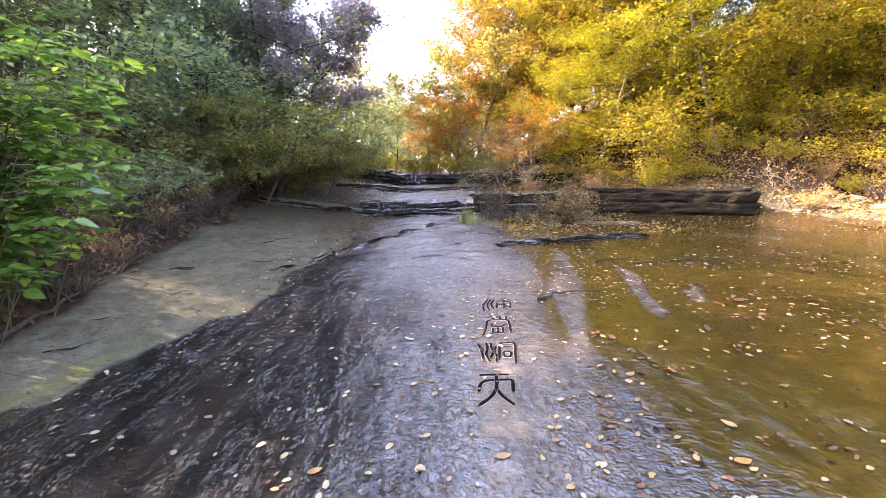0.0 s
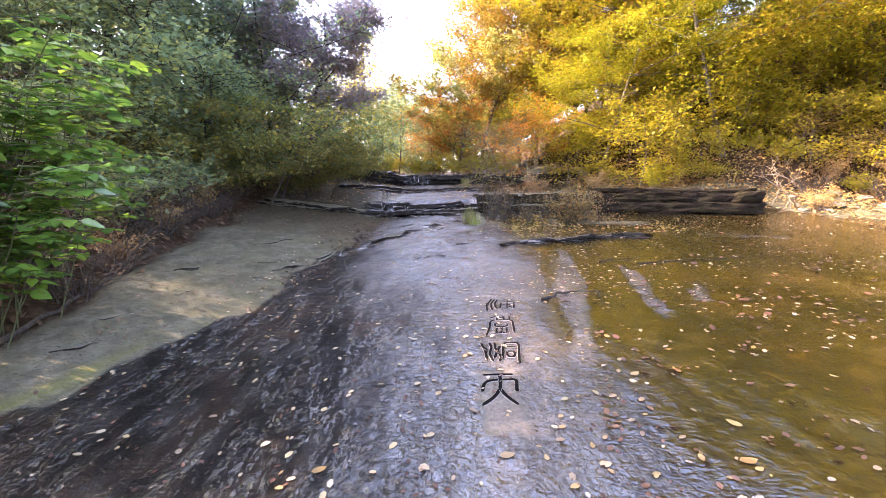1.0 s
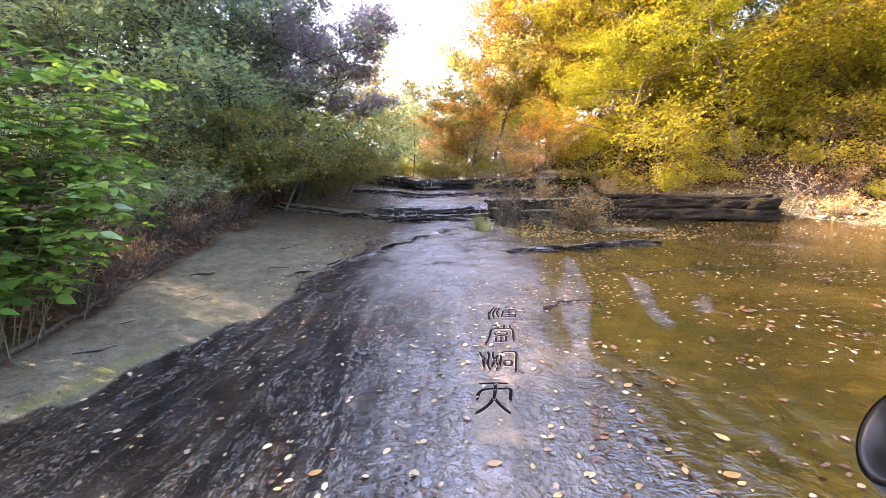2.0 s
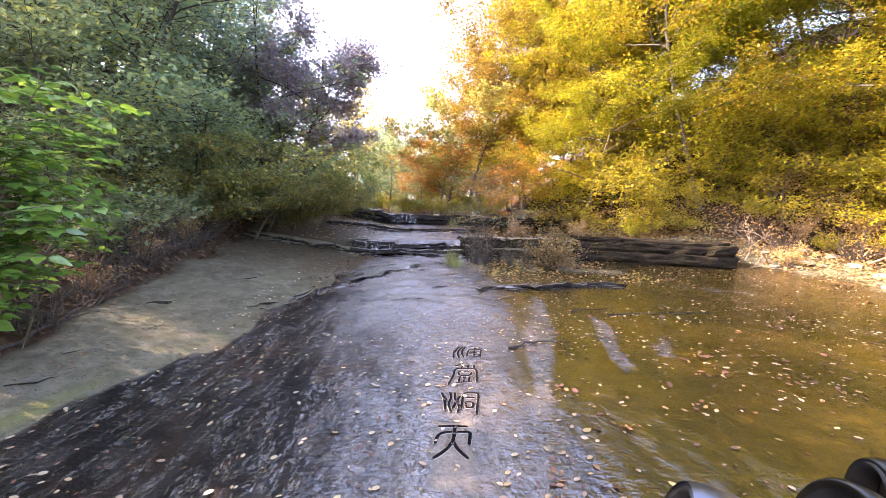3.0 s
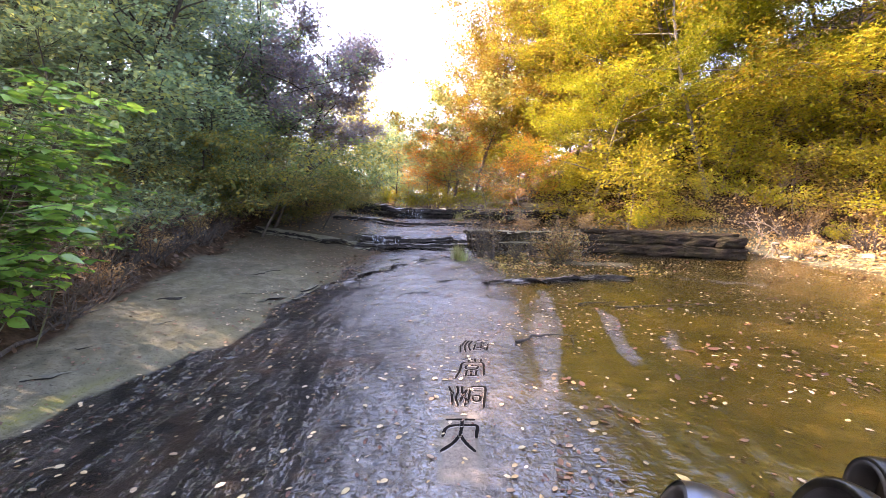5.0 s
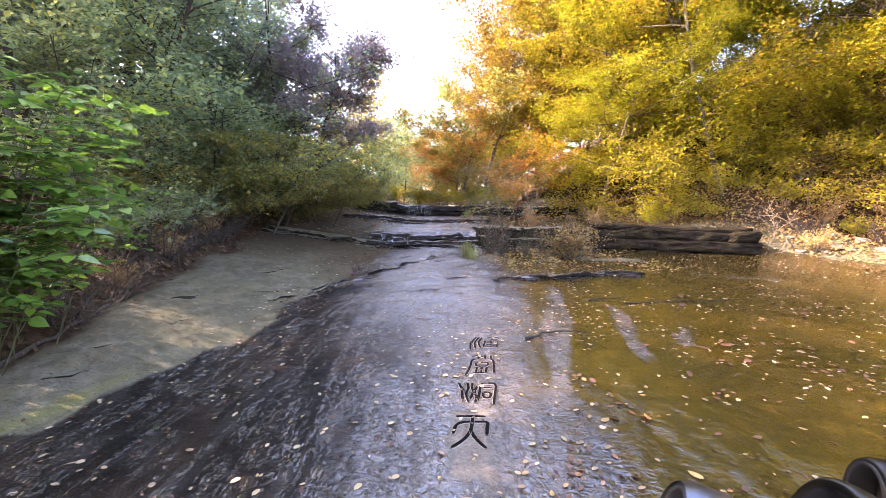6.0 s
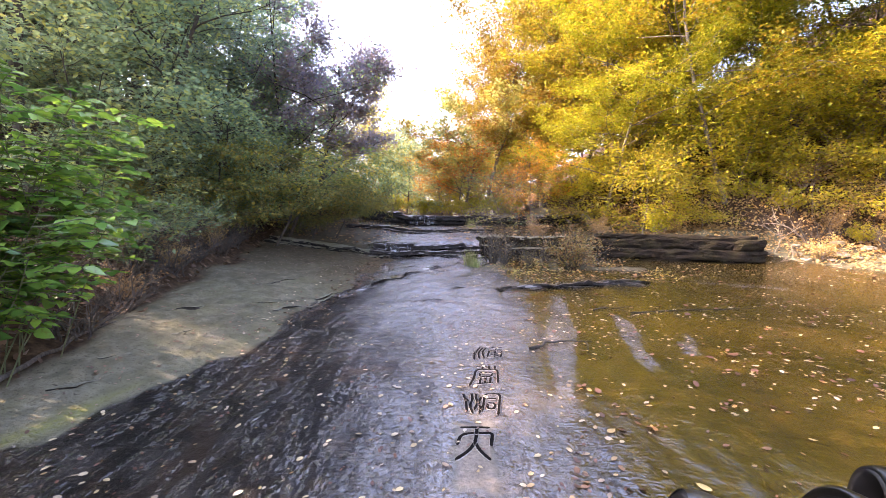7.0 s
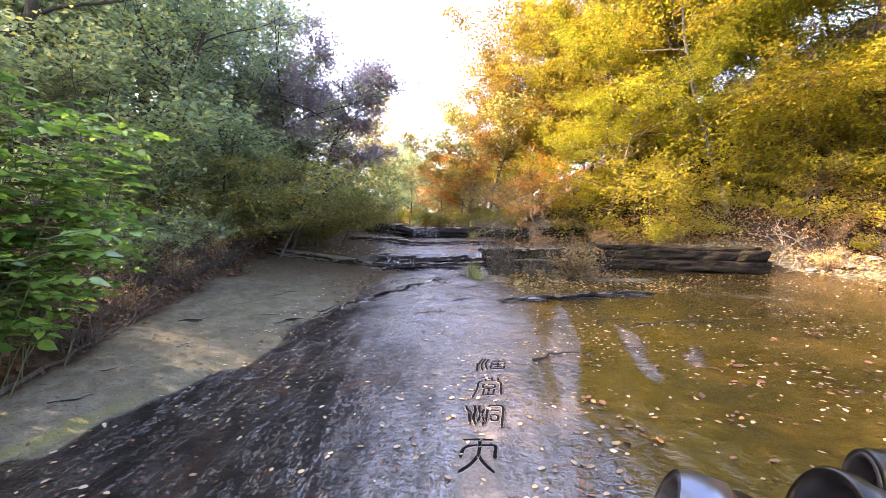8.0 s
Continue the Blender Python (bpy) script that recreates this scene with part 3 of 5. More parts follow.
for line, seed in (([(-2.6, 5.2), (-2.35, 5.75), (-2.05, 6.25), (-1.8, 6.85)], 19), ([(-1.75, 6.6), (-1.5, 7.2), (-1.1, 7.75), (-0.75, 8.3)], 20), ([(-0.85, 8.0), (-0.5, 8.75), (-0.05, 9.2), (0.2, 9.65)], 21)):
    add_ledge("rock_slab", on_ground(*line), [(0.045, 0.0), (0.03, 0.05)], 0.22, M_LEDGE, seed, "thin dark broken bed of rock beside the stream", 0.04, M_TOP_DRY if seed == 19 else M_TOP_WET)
for (x0, y0), (x1, y1), side, seed in (((-1.7, 6.8), (-0.85, 7.9), 0, 23), ((-0.75, 8.0), (0.1, 8.9), 0, 29), ((-0.55, 6.1), (-0.1, 6.3), 0, 31), ((0.0, 6.9), (0.4, 7.2), 0, 37), ((-0.9, 7.3), (-0.4, 7.6), 0, 41),
                                       ((0.3, 7.6), (0.65, 7.9), 0, 43), ((-0.2, 5.0), (0.15, 5.1), 0, 47), ((-1.5, 8.6), (-0.8, 9.2), 0, 53), ((0.1, 8.0), (0.45, 8.3), 0, 59),
                                       ((-3.1, 3.0), (-2.85, 3.25), 1, 61), ((-3.25, 3.5), (-3.0, 3.75), 1, 67), ((-3.0, 4.3), (-2.75, 4.75), 1, 71), ((-3.5, 4.9), (-3.2, 5.3), 1, 73), ((-2.95, 5.6), (-2.5, 6.1), 1, 79), ((-3.2, 6.6), (-2.7, 7.2), 1, 83)):
    add_ledge("rock_slab", on_ground((x0, y0), ((x0 + x1) / 2 + 0.03, (y0 + y1) / 2 - 0.02), (x1, y1)), [(0.034, 0.0)], 0.14, M_LEDGE, seed,
              "thin crack and flake in the dry slab" if side else "thin dark flake of bedrock in the stream", 0.02, M_TOP_DRY if side else M_TOP_WET)


# ---- falling water ----
def fall(x0, x1, y, z_top, z_foot, out, count, seed):
    """A broken curtain of thin strands that leave the lip and spread on the rock below."""
    rnd = random.Random(seed)
    root = new("waterfall")
    for k in range(count):
        x = x0 + (x1 - x0) * (k + rnd.random()) / count
        w, reach, drop = rnd.uniform(0.008, 0.03), out * rnd.uniform(0.6, 1.2), rnd.uniform(0.75, 1.0)
        verts, faces = [], []
        n = 8
        for i in range(n + 1):
            u = i / n
            px = x + 0.015 * math.sin(u * 4 + k)
            py = y - reach * u ** 0.55
            pz = z_top + (z_foot - z_top) * drop * u ** 1.3
            half = w * (0.5 + 0.7 * u) * (1 + 0.3 * wob(i, k, 1.3, seed))
            verts += [(px - half, py, pz), (px, py - 0.012, pz + 0.002), (px + half, py, pz)]
            if i:
                b = 3 * (i - 1)
                faces += [(b, b + 1, b + 4, b + 3), (b + 1, b + 2, b + 5, b + 4)]
        part("water_strand", raw_mesh("water_strand", verts, faces, True), M_FALL, root)
    return tagged(root, "thin white strands of water running over dark rock", "waterfall", kind="structure")


# ---- plants ----
class Skeleton:
    """Grows a branching frame; keeps tubes for the wood and twig tips for the leaves."""

    def __init__(self, seed):
        self.rnd = random.Random(seed)
        self.tubes = {}
        self.twigs = []

    def stem(self, key, start, way, length, r0, r1, bend, pull, n):
        rnd = self.rnd
        pts, p, d = [Vector(start)], Vector(start), Vector(way).normalized()
        for i in range(n):
            d = (d + Vector((rnd.gauss(0, bend), rnd.gauss(0, bend), rnd.gauss(0, bend * 0.7))) + Vector((0, 0, pull))).normalized()
            p = p + d * (length / n)
            pts.append(p.copy())
        self.tubes.setdefault(key, []).append((pts, [r0 + (r1 - r0) * i / n for i in range(n + 1)]))
        return pts

    def at(self, pts, u):
        k = min(len(pts) - 2, int(u * (len(pts) - 1)))
        f = u * (len(pts) - 1) - k
        return pts[k].lerp(pts[k + 1], f), (pts[k + 1] - pts[k]).normalized()

    def wood(self, name, key, sides):
        verts, faces = [], []
        for pts, radii in self.tubes.get(key, []):
            base = len(verts)
            for i, p in enumerate(pts):
                d = (pts[min(i + 1, len(pts) - 1)] - pts[max(0, i - 1)]).normalized()
                side = d.cross(Vector((0.31, 0.95, 0.11))).normalized()
                up = d.cross(side)
                for k in range(sides):
                    a = 2 * math.pi * k / sides
                    verts.append((p + (side * math.cos(a) + up * math.sin(a)) * radii[i])[:])
            for i in range(len(pts) - 1):
                for k in range(sides):
                    a, b = base + i * sides + k, base + i * sides + (k + 1) % sides
                    faces.append((a, b, b + sides, a + sides))
        return raw_mesh(name, verts, faces, True)


def leaf_cloud(name, places, ways, sizes, flat, seed, shape=0.66, droop=0.0, oval=False):
    """Many small folded leaves, each two facets about a midrib; oval: four facets with a fuller outline."""
    rs = np.random.RandomState(seed)
    n = len(places)
    c = np.asarray(places, float)
    w = np.asarray(ways, float)
    w[:, 2] -= droop
    w /= np.linalg.norm(w, axis=1)[:, None] + 1e-9
    up = np.column_stack([rs.normal(0, 1 - flat, n), rs.normal(0, 1 - flat, n), np.ones(n) * (0.25 + flat)])
    side = np.cross(w, up)
    side /= np.linalg.norm(side, axis=1)[:, None] + 1e-9
    nrm = np.cross(side, w)
    s = np.asarray(sizes, float)[:, None]
    mid = c + w * s * 0.45
    verts = np.stack([c, mid + side * s * shape * 0.5 + nrm * s * 0.1, c + w * s - nrm * s * 0.08, mid - side * s * shape * 0.5 + nrm * s * 0.1], 1).reshape(-1, 3)
    m, t = 4, 2
    if oval:
        m, t = 6, 4
        near, far, half = c + w * s * 0.26, c + w * s * 0.72, side * s * shape * 0.5
        lift = nrm * s * 0.05
        verts = np.stack([c, near + half * 0.9 + lift, far + half * 0.85 + lift, c + w * s, far - half * 0.85 + lift, near - half * 0.9 + lift], 1).reshape(-1, 3)
    k = np.arange(n) * m
    tris = np.stack([k + j for i in range(1, m - 1) for j in (0, i, i + 1)], 1).reshape(-1)
    me = bpy.data.meshes.new(name)
    me.vertices.add(n * m)
    me.vertices.foreach_set("co", verts.reshape(-1))
    me.loops.add(n * t * 3)
    me.loops.foreach_set("vertex_index", tris.astype(np.int32))
    me.polygons.add(n * t)
    me.polygons.foreach_set("loop_start", np.arange(0, n * t * 3, 3, dtype=np.int32))
    me.update(calc_edges=True)
    return me


def tree(name, seed, tall, trunk_r, limbs, limb_len, first, leaf, count, leaf_mat, bark, label, category="tree", lean=(0, 0), flat=0.55, rise=0.35, droop=0.0, twig_len=0.5, pull=0.03):
    """A whole tree at the origin: trunk, main limbs, and a crown of separate leaves carried by thin twigs."""
    sk = Skeleton(seed)
    rnd = sk.rnd
    trunk = sk.stem("trunk", (0, 0, -0.25), (lean[0], lean[1], 1), tall * 0.9 + 0.25, trunk_r, trunk_r * 0.18, 0.07, 0.02, 12)
    for i in range(limbs):
        u = first + (0.97 - first) * (i + rnd.random() * 0.7) / limbs
        p, d = sk.at(trunk, u)
        a = i * 2.4 + rnd.uniform(-0.5, 0.5)
        el = rise + 0.6 * max(0.0, u - 0.6) + rnd.uniform(-0.12, 0.15)
        way = Vector((math.cos(a) * math.cos(el), math.sin(a) * math.cos(el), math.sin(el)))
        length = limb_len * (1.1 - 0.55 * abs(u - 0.45)) * rnd.uniform(0.75, 1.2)
        r = trunk_r * (1 - 0.75 * u) * 0.5
        limb = sk.stem("limb", p, way, length, r, r * 0.2, 0.13, pull, 7)
        for j in range(7):
            v = 0.25 + 0.75 * (j + rnd.random()) / 7
            q, e = sk.at(limb, min(v, 0.99))
            side = e.cross(Vector((0, 0, 1))).normalized() * (1 if j % 2 else -1)
            bway = (e * 0.6 + side * rnd.uniform(0.5, 1.0) + Vector((0, 0, rnd.uniform(-0.15, 0.35)))).normalized()
            branch = sk.stem("branch", q, bway, length * 0.42 * rnd.uniform(0.6, 1.25), r * 0.35, r * 0.08, 0.16, pull * 0.5 - droop * 0.2, 5)
            for k in range(5):
                s = 0.2 + 0.8 * (k + rnd.random()) / 5
                t, f = sk.at(branch, min(s, 0.99))
                tw = (f * 0.7 + Vector((rnd.gauss(0, 0.6), rnd.gauss(0, 0.6), rnd.gauss(0, 0.25) - droop))).normalized()
                sk.twigs.append((t, tw, twig_len * rnd.uniform(0.6, 1.3)))
                sk.tubes.setdefault("branch", []).append(([t, t + tw * twig_len * 0.8], [r * 0.08 + 0.002, 0.002]))
    rs = np.random.RandomState(seed)
    per = max(4, count // len(sk.twigs))
    t0 = np.repeat(np.array([t[:] for t, _, _ in sk.twigs]), per, 0)
    tw = np.repeat(np.array([w[:] for _, w, _ in sk.twigs]), per, 0)
    ln = np.repeat(np.array([l for _, _, l in sk.twigs]), per)[:, None]
    u = rs.uniform(0.0, 1.1, (len(t0), 1))
    places = t0 + tw * ln * u + rs.normal(0, 1, (len(t0), 3)) * np.array([0.34, 0.34, 0.13 + 0.2 * (1 - flat)]) * ln
    ways = tw * 0.6 + rs.normal(0, 1, (len(t0), 3)) * np.array([0.8, 0.8, 0.35])
    sizes = leaf * rs.uniform(0.65, 1.3, len(t0))
    root = new(name)
    part("trunk", sk.wood("trunk", "trunk", 9), bark, root)
    for tube in sk.tubes["limb"]:
        sk.tubes["one"] = [tube]
        part("limb", sk.wood("limb", "one", 6), bark, root)
    tagged(part("fine_branching", sk.wood("fine_branching", "branch", 3), bark, root), kind="stuff")
    part("crown", leaf_cloud("crown", places, ways, sizes, flat, seed + 1, droop=droop), leaf_mat, root)
    return tagged(root, label, category)


def shrub(name, seed, tall, spread, stems, leaf, count, leaf_mat, bark, label, category="shrub", flat=0.5, droop=0.0):
    sk = Skeleton(seed)
    rnd = sk.rnd
    for i in range(stems):
        a = i * 2.4 + rnd.uniform(-0.4, 0.4)
        out = rnd.uniform(0.15, 1.0) * spread / tall
        pts = sk.stem("stem", (rnd.gauss(0, 0.08 * spread), rnd.gauss(0, 0.08 * spread), -0.08), (math.cos(a) * out, math.sin(a) * out, 1), tall * rnd.uniform(0.6, 1.1), 0.012 * tall ** 0.5 + 0.004, 0.003, 0.13, -0.01, 8)
        for j in range(8):
            p, d = sk.at(pts, min(0.99, 0.2 + 0.8 * (j + rnd.random()) / 8))
            w = (d * 0.6 + Vector((rnd.gauss(0, 0.7), rnd.gauss(0, 0.7), rnd.uniform(-0.1, 0.4) - droop))).normalized()
            l = 0.32 * tall * rnd.uniform(0.5, 1.1)
            sk.stem("twig", p, w, l, 0.005, 0.002, 0.12, 0.0, 3)
            sk.twigs.append((p, w, l))
    rs = np.random.RandomState(seed)
    per = max(1, count // len(sk.twigs))
    t0 = np.repeat(np.array([t[:] for t, _, _ in sk.twigs]), per, 0)
    tw = np.repeat(np.array([w[:] for _, w, _ in sk.twigs]), per, 0)
    ln = np.repeat(np.array([l for _, _, l in sk.twigs]), per)[:, None]
    places = t0 + tw * ln * rs.uniform(0.1, 1.1, (len(t0), 1)) + rs.normal(0, 0.16, (len(t0), 3)) * ln
    ways = tw * 0.6 + rs.normal(0, 1, (len(t0), 3)) * np.array([0.8, 0.8, 0.4])
    root = new(name)
    for tube in sk.tubes["stem"]:
        sk.tubes["one"] = [tube]
        part("stem", sk.wood("stem", "one", 5), bark, root)
    tagged(part("fine_branching", sk.wood("fine_branching", "twig", 3), bark, root), kind="stuff")
    part("foliage", leaf_cloud("foliage", places, ways, leaf * rs.uniform(0.6, 1.3, len(t0)), flat, seed + 1, droop=droop), leaf_mat, root)
    return tagged(root, label, category)


def spot(x, y, turn=0.0, size=1.0, sink=0.0, tip=(0, 0)):
    return Matrix.Translation((x, y, height(x, y) - sink)) @ Euler((radians(tip[0]), radians(tip[1]), radians(turn))).to_matrix().to_4x4() @ Matrix.Scale(size, 4)


def plant_all(proto, places, group):
    """Sets the first plant at the first place and copies of it at the others: (x, y, turn, size)."""
    for i, (x, y, turn, size) in enumerate(places):
        m = spot(x, y, turn, size)
        if i == 0:
            proto.matrix_basis = m
            proto["group"] = group
        else:
            copy_thing(proto, m)


LEFT, RIGHT, BEYOND, UNDER = "trees of the shaded bank", "trees of the sunlit bank", "trees further up the valley", "undergrowth on the banks"
# the shaded bank
plant_all(tree("broadleaf_tree", 101, 8.6, 0.13, 14, 2.9, 0.14, 0.12, 12500, L_GREEN, BARK_DARK, "tall dark-green broadleaf tree on the shaded bank"),
          # those at (-6.8, 0.4) and (-7.6, -3.6) are unseen, added to shade the bed
          [(-7.0, 6.6, 20, 0.95), (-8.4, 10.4, 140, 1.0), (-11.0, 8.0, 250, 1.15), (-10.6, 13.6, 60, 1.1), (-6.8, 0.4, 165, 0.95), (-7.6, -3.6, 265, 1.0), (-17.5, 6.0, 30, 0.75), (-18.5, 10.0, 120, 0.8), (-17.0, 14.0, 200, 0.75), (-20.0, 3.0, 80, 0.8), (-21.0, 14.5, 150, 0.9)], LEFT)
plant_all(tree("broadleaf_tree", 102, 7.4, 0.11, 13, 2.6, 0.12, 0.125, 11500, L_DEEP, BARK_DARK, "green broadleaf tree in the shade of the bank, blued for haze", lean=(0.08, 0)),
          # the one at (-10.2, -3.0) is out of view, added to block sun
          [(-7.6, 12.6, 10, 0.86), (-10.8, 10.8, 320, 1.15), (-9.2, 15.6, 80, 1.1), (-10.2, -3.0, 225, 1.1), (-13.5, 9.6, 15, 1.25), (-12.8, 15.0, 95, 1.25), (-15.6, 12.4, 45, 1.4), (-15.0, 7.4, 125, 1.4)], LEFT)
plant_all(tree("broadleaf_tree", 103, 5.8, 0.11, 13, 2.3, 0.25, 0.12, 22000, L_PURPLE, BARK_DARK, "dark bronze-purple tree leaning over the stream", lean=(0.12, 0.0)),
          [(-4.7, 13.8, 0, 0.95), (-6.9, 15.2, 70, 0.9)], LEFT)
plant_all(tree("maple_tree", 104, 3.2, 0.06, 10, 2.3, 0.35, 0.105, 7000, L_DROOP, BARK_DARK, "small maple with drooping yellow-green sprays over the rock", lean=(0.5, -0.15), flat=0.8, rise=0.1, droop=0.18, pull=-0.02),
          [(-4.6, 11.0, 0, 0.9), (-5.8, 8.2, 130, 0.8), (-4.5, 10.0, 15, 0.72), (-3.9, 11.0, 340, 0.6), (-3.4, 11.4, 10, 0.5)], LEFT)
plant_all(tree("broadleaf_tree", 106, 10.5, 0.15, 15, 4.4, 0.52, 0.12, 28000, L_GREEN, BARK_DARK, "tall broadleaf tree whose limbs arch high over the stream", lean=(0.12, 0.02), flat=0.7, rise=0.22),
          # the second stands unseen behind the camera, added only for its shade
          [(-4.7, 3.2, 0, 1.0), (-5.6, -2.6, 150, 1.0)], LEFT)
plant_all(tree("sapling", 105, 3.6, 0.04, 12, 1.6, 0.06, 0.10, 6500, L_GREEN, BARK_DARK, "young dull-green tree filling the edge of the wood", flat=0.7, rise=0.25),
          [(-5.7, 6.2, 0, 0.9), (-6.4, 8.4, 70, 1.0), (-5.9, 10.0, 150, 0.9), (-5.8, 12.2, 300, 0.95), (-8.2, 7.6, 20, 1.2), (-8.0, 11.6, 90, 1.2), (-5.0, 15.6, 250, 0.8), (-6.9, 2.6, 40, 1.0), (-7.2, 13.8, 10, 1.2), (-2.3, 18.2, 180, 1.0), (-2.0, 21.0, 280, 1.0), (-1.0, 22.5, 30, 0.9), (-10.2, 8.8, 160, 1.5), (-11.6, 11.8, 260, 1.6), (-9.6, 15.4, 330, 1.5), (-3.2, 23.0, 180, 1.1)], LEFT)
plant_all(tree("broadleaf_tree", 107, 7.2, 0.085, 10, 2.6, 0.28, 0.10, 3600, L_GREEN, BARK_DARK, "crooked dark-stemmed tree with thin foliage at the wood's edge", lean=(0.1, -0.05), flat=0.7, rise=0.3),
          [(-6.3, 8.3, 40, 1.0), (-5.7, 10.6, 170, 0.85), (-5.6, 12.9, 290, 0.9), (-7.4, 9.6, 80, 1.1)], LEFT)
# the sunlit bank
plant_all(tree("broadleaf_tree", 111, 8.8, 0.075, 18, 3.4, 0.26, 0.088, 40000, L_YELLOW, BARK_PALE, "leaning pale-barked tree with bright yellow autumn leaves", lean=(-0.42, -0.03), flat=0.7, rise=0.25),
          [(7.9, 12.6, 0, 1.0), (13.0, 9.4, 20, 0.95), (12.6, 14.0, 340, 1.05), (6.4, 16.8, 30, 0.95), (15.5, 11.5, 10, 1.0)], RIGHT)
plant_all(tree("broadleaf_tree", 112, 7.2, 0.08, 17, 3.0, 0.2, 0.085, 36000, L_LIME, BARK_MID, "lime and yellow broadleaf tree in full sun", lean=(-0.1, 0), flat=0.7, rise=0.2),
          [(10.4, 13.4, 30, 0.95), (4.6, 13.8, 160, 0.85), (8.2, 15.2, 80, 1.15), (15.5, 15.0, 10, 1.1), (13.4, 12.4, 330, 1.05), (8.2, 18.6, 200, 1.15), (12.0, 13.4, 110, 1.1)], RIGHT)
plant_all(tree("broadleaf_tree", 113, 7.6, 0.075, 18, 2.8, 0.15, 0.088, 34000, L_OCHRE, BARK_MID, "orange and ochre autumn tree at the head of the valley", flat=0.65),
          [(1.1, 18.2, 0, 1.15), (5.2, 18.0, 40, 1.1), (3.6, 18.6, 80, 1.1), (3.4, 21.5, 140, 1.0), (14.2, 9.6, 70, 0.9), (6.6, 19.0, 220, 1.05)], RIGHT)
plant_all(tree("maple_tree", 114, 3.6, 0.05, 11, 1.8, 0.25, 0.085, 5500, L_RED, BARK_MID, "slender maple with orange-red leaves above the falls", flat=0.8, rise=0.2),
          [(0.0, 17.6, 0, 0.95), (2.4, 13.6, 100, 0.75), (-0.9, 18.6, 200, 0.8)], RIGHT)
plant_all(tree("sapling", 115, 2.8, 0.03, 12, 1.4, 0.08, 0.10, 5000, L_LIME_LIT, BARK_MID, "young lime-yellow sapling at the foot of the sunlit bank", flat=0.8, rise=0.2),
          [(5.3, 12.1, 0, 0.9), (11.3, 8.2, 200, 0.8), (11.4, 6.4, 20, 0.9), (3.8, 14.2, 310, 0.9), (6.9, 12.0, 250, 0.6), (11.7, 10.6, 130, 1.05), (12.6, 8.4, 250, 1.1), (11.0, 7.4, 110, 0.9), (9.2, 11.2, 90, 0.75), (10.3, 10.6, 30, 0.7), (9.4, 12.3, 240, 1.0), (10.9, 9.5, 150, 0.85), (1.4, 19.8, 230, 1.1), (7.6, 13.0, 10, 1.2), (6.0, 14.8, 30, 1.2), (6.7, 15.6, 200, 1.3)], RIGHT)
plant_all(tree("sapling", 116, 3.4, 0.035, 12, 1.7, 0.12, 0.10, 6500, L_LIME_LIT, BARK_MID, "slender golden-leaved sapling on the leaf-strewn bank", lean=(-0.2, 0), flat=0.8, rise=0.2),
          [(11.2, 11.6, 0, 0.9), (12.2, 9.4, 100, 1.0), (12.0, 6.8, 210, 0.9), (8.2, 12.6, 40, 0.9), (13.4, 7.6, 300, 1.2)], RIGHT)
# further up the valley
plant_all(tree("broadleaf_tree", 121, 7.5, 0.11, 14, 3.2, 0.08, 0.2, 9000, L_FAR, BARK_MID, "hazy olive and gold tree far up the valley"),
          [(0.2, 17.8, 0, 0.66), (1.8, 23, 90, 0.75), (-0.5, 21.5, 140, 0.5), (0.9, 24.5, 240, 0.9), (2.4, 20.6, 60, 0.8), (-3.5, 24, 320, 0.7), (4.4, 24, 90, 1.1), (-1.2, 26, 200, 0.75), (7.5, 27, 45, 1.2), (0.8, 31, 300, 0.9), (-4.5, 26, 160, 1.1), (4.5, 36, 20, 1.2), (-2.5, 38, 110, 1.1), (10, 23, 230, 1.2), (-9, 32, 10, 1.4), (11, 36, 100, 1.5),
           (14, 20, 170, 1.1), (18, 12, 260, 1.1), (-4.2, 27.5, 60, 0.85), (-2.6, 26.5, 250, 0.8), (-1.0, 28.5, 120, 0.85), (-3.0, 30.5, 20, 0.95), (-5.4, 29.0, 310, 1.0)], BEYOND)
# undergrowth
plant_all(shrub("undergrowth_shrub", 131, 1.2, 1.0, 12, 0.075, 1800, L_GREEN, TWIG, "low dull-green shrub on the shaded bank"),
          [(-4.7, 5.6, 0, 0.9), (-5.0, 7.2, 80, 1.0), (-5.4, 8.8, 230, 1.1), (-5.6, 10.4, 20, 1.0), (-5.2, 12.6, 300, 1.1), (-5.3, 3.2, 60, 1.0), (-6.0, 6.6, 110, 1.2), (-4.3, 15.4, 190, 0.9), (-6.4, 11.2, 10, 1.3), (-4.6, 2.4, 240, 0.9), (-3.5, 17.5, 30, 1.6), (-4.6, 14.7, 140, 1.5), (-4.0, 16.0, 220, 1.6), (-5.2, 16.4, 310, 1.7)], UNDER)
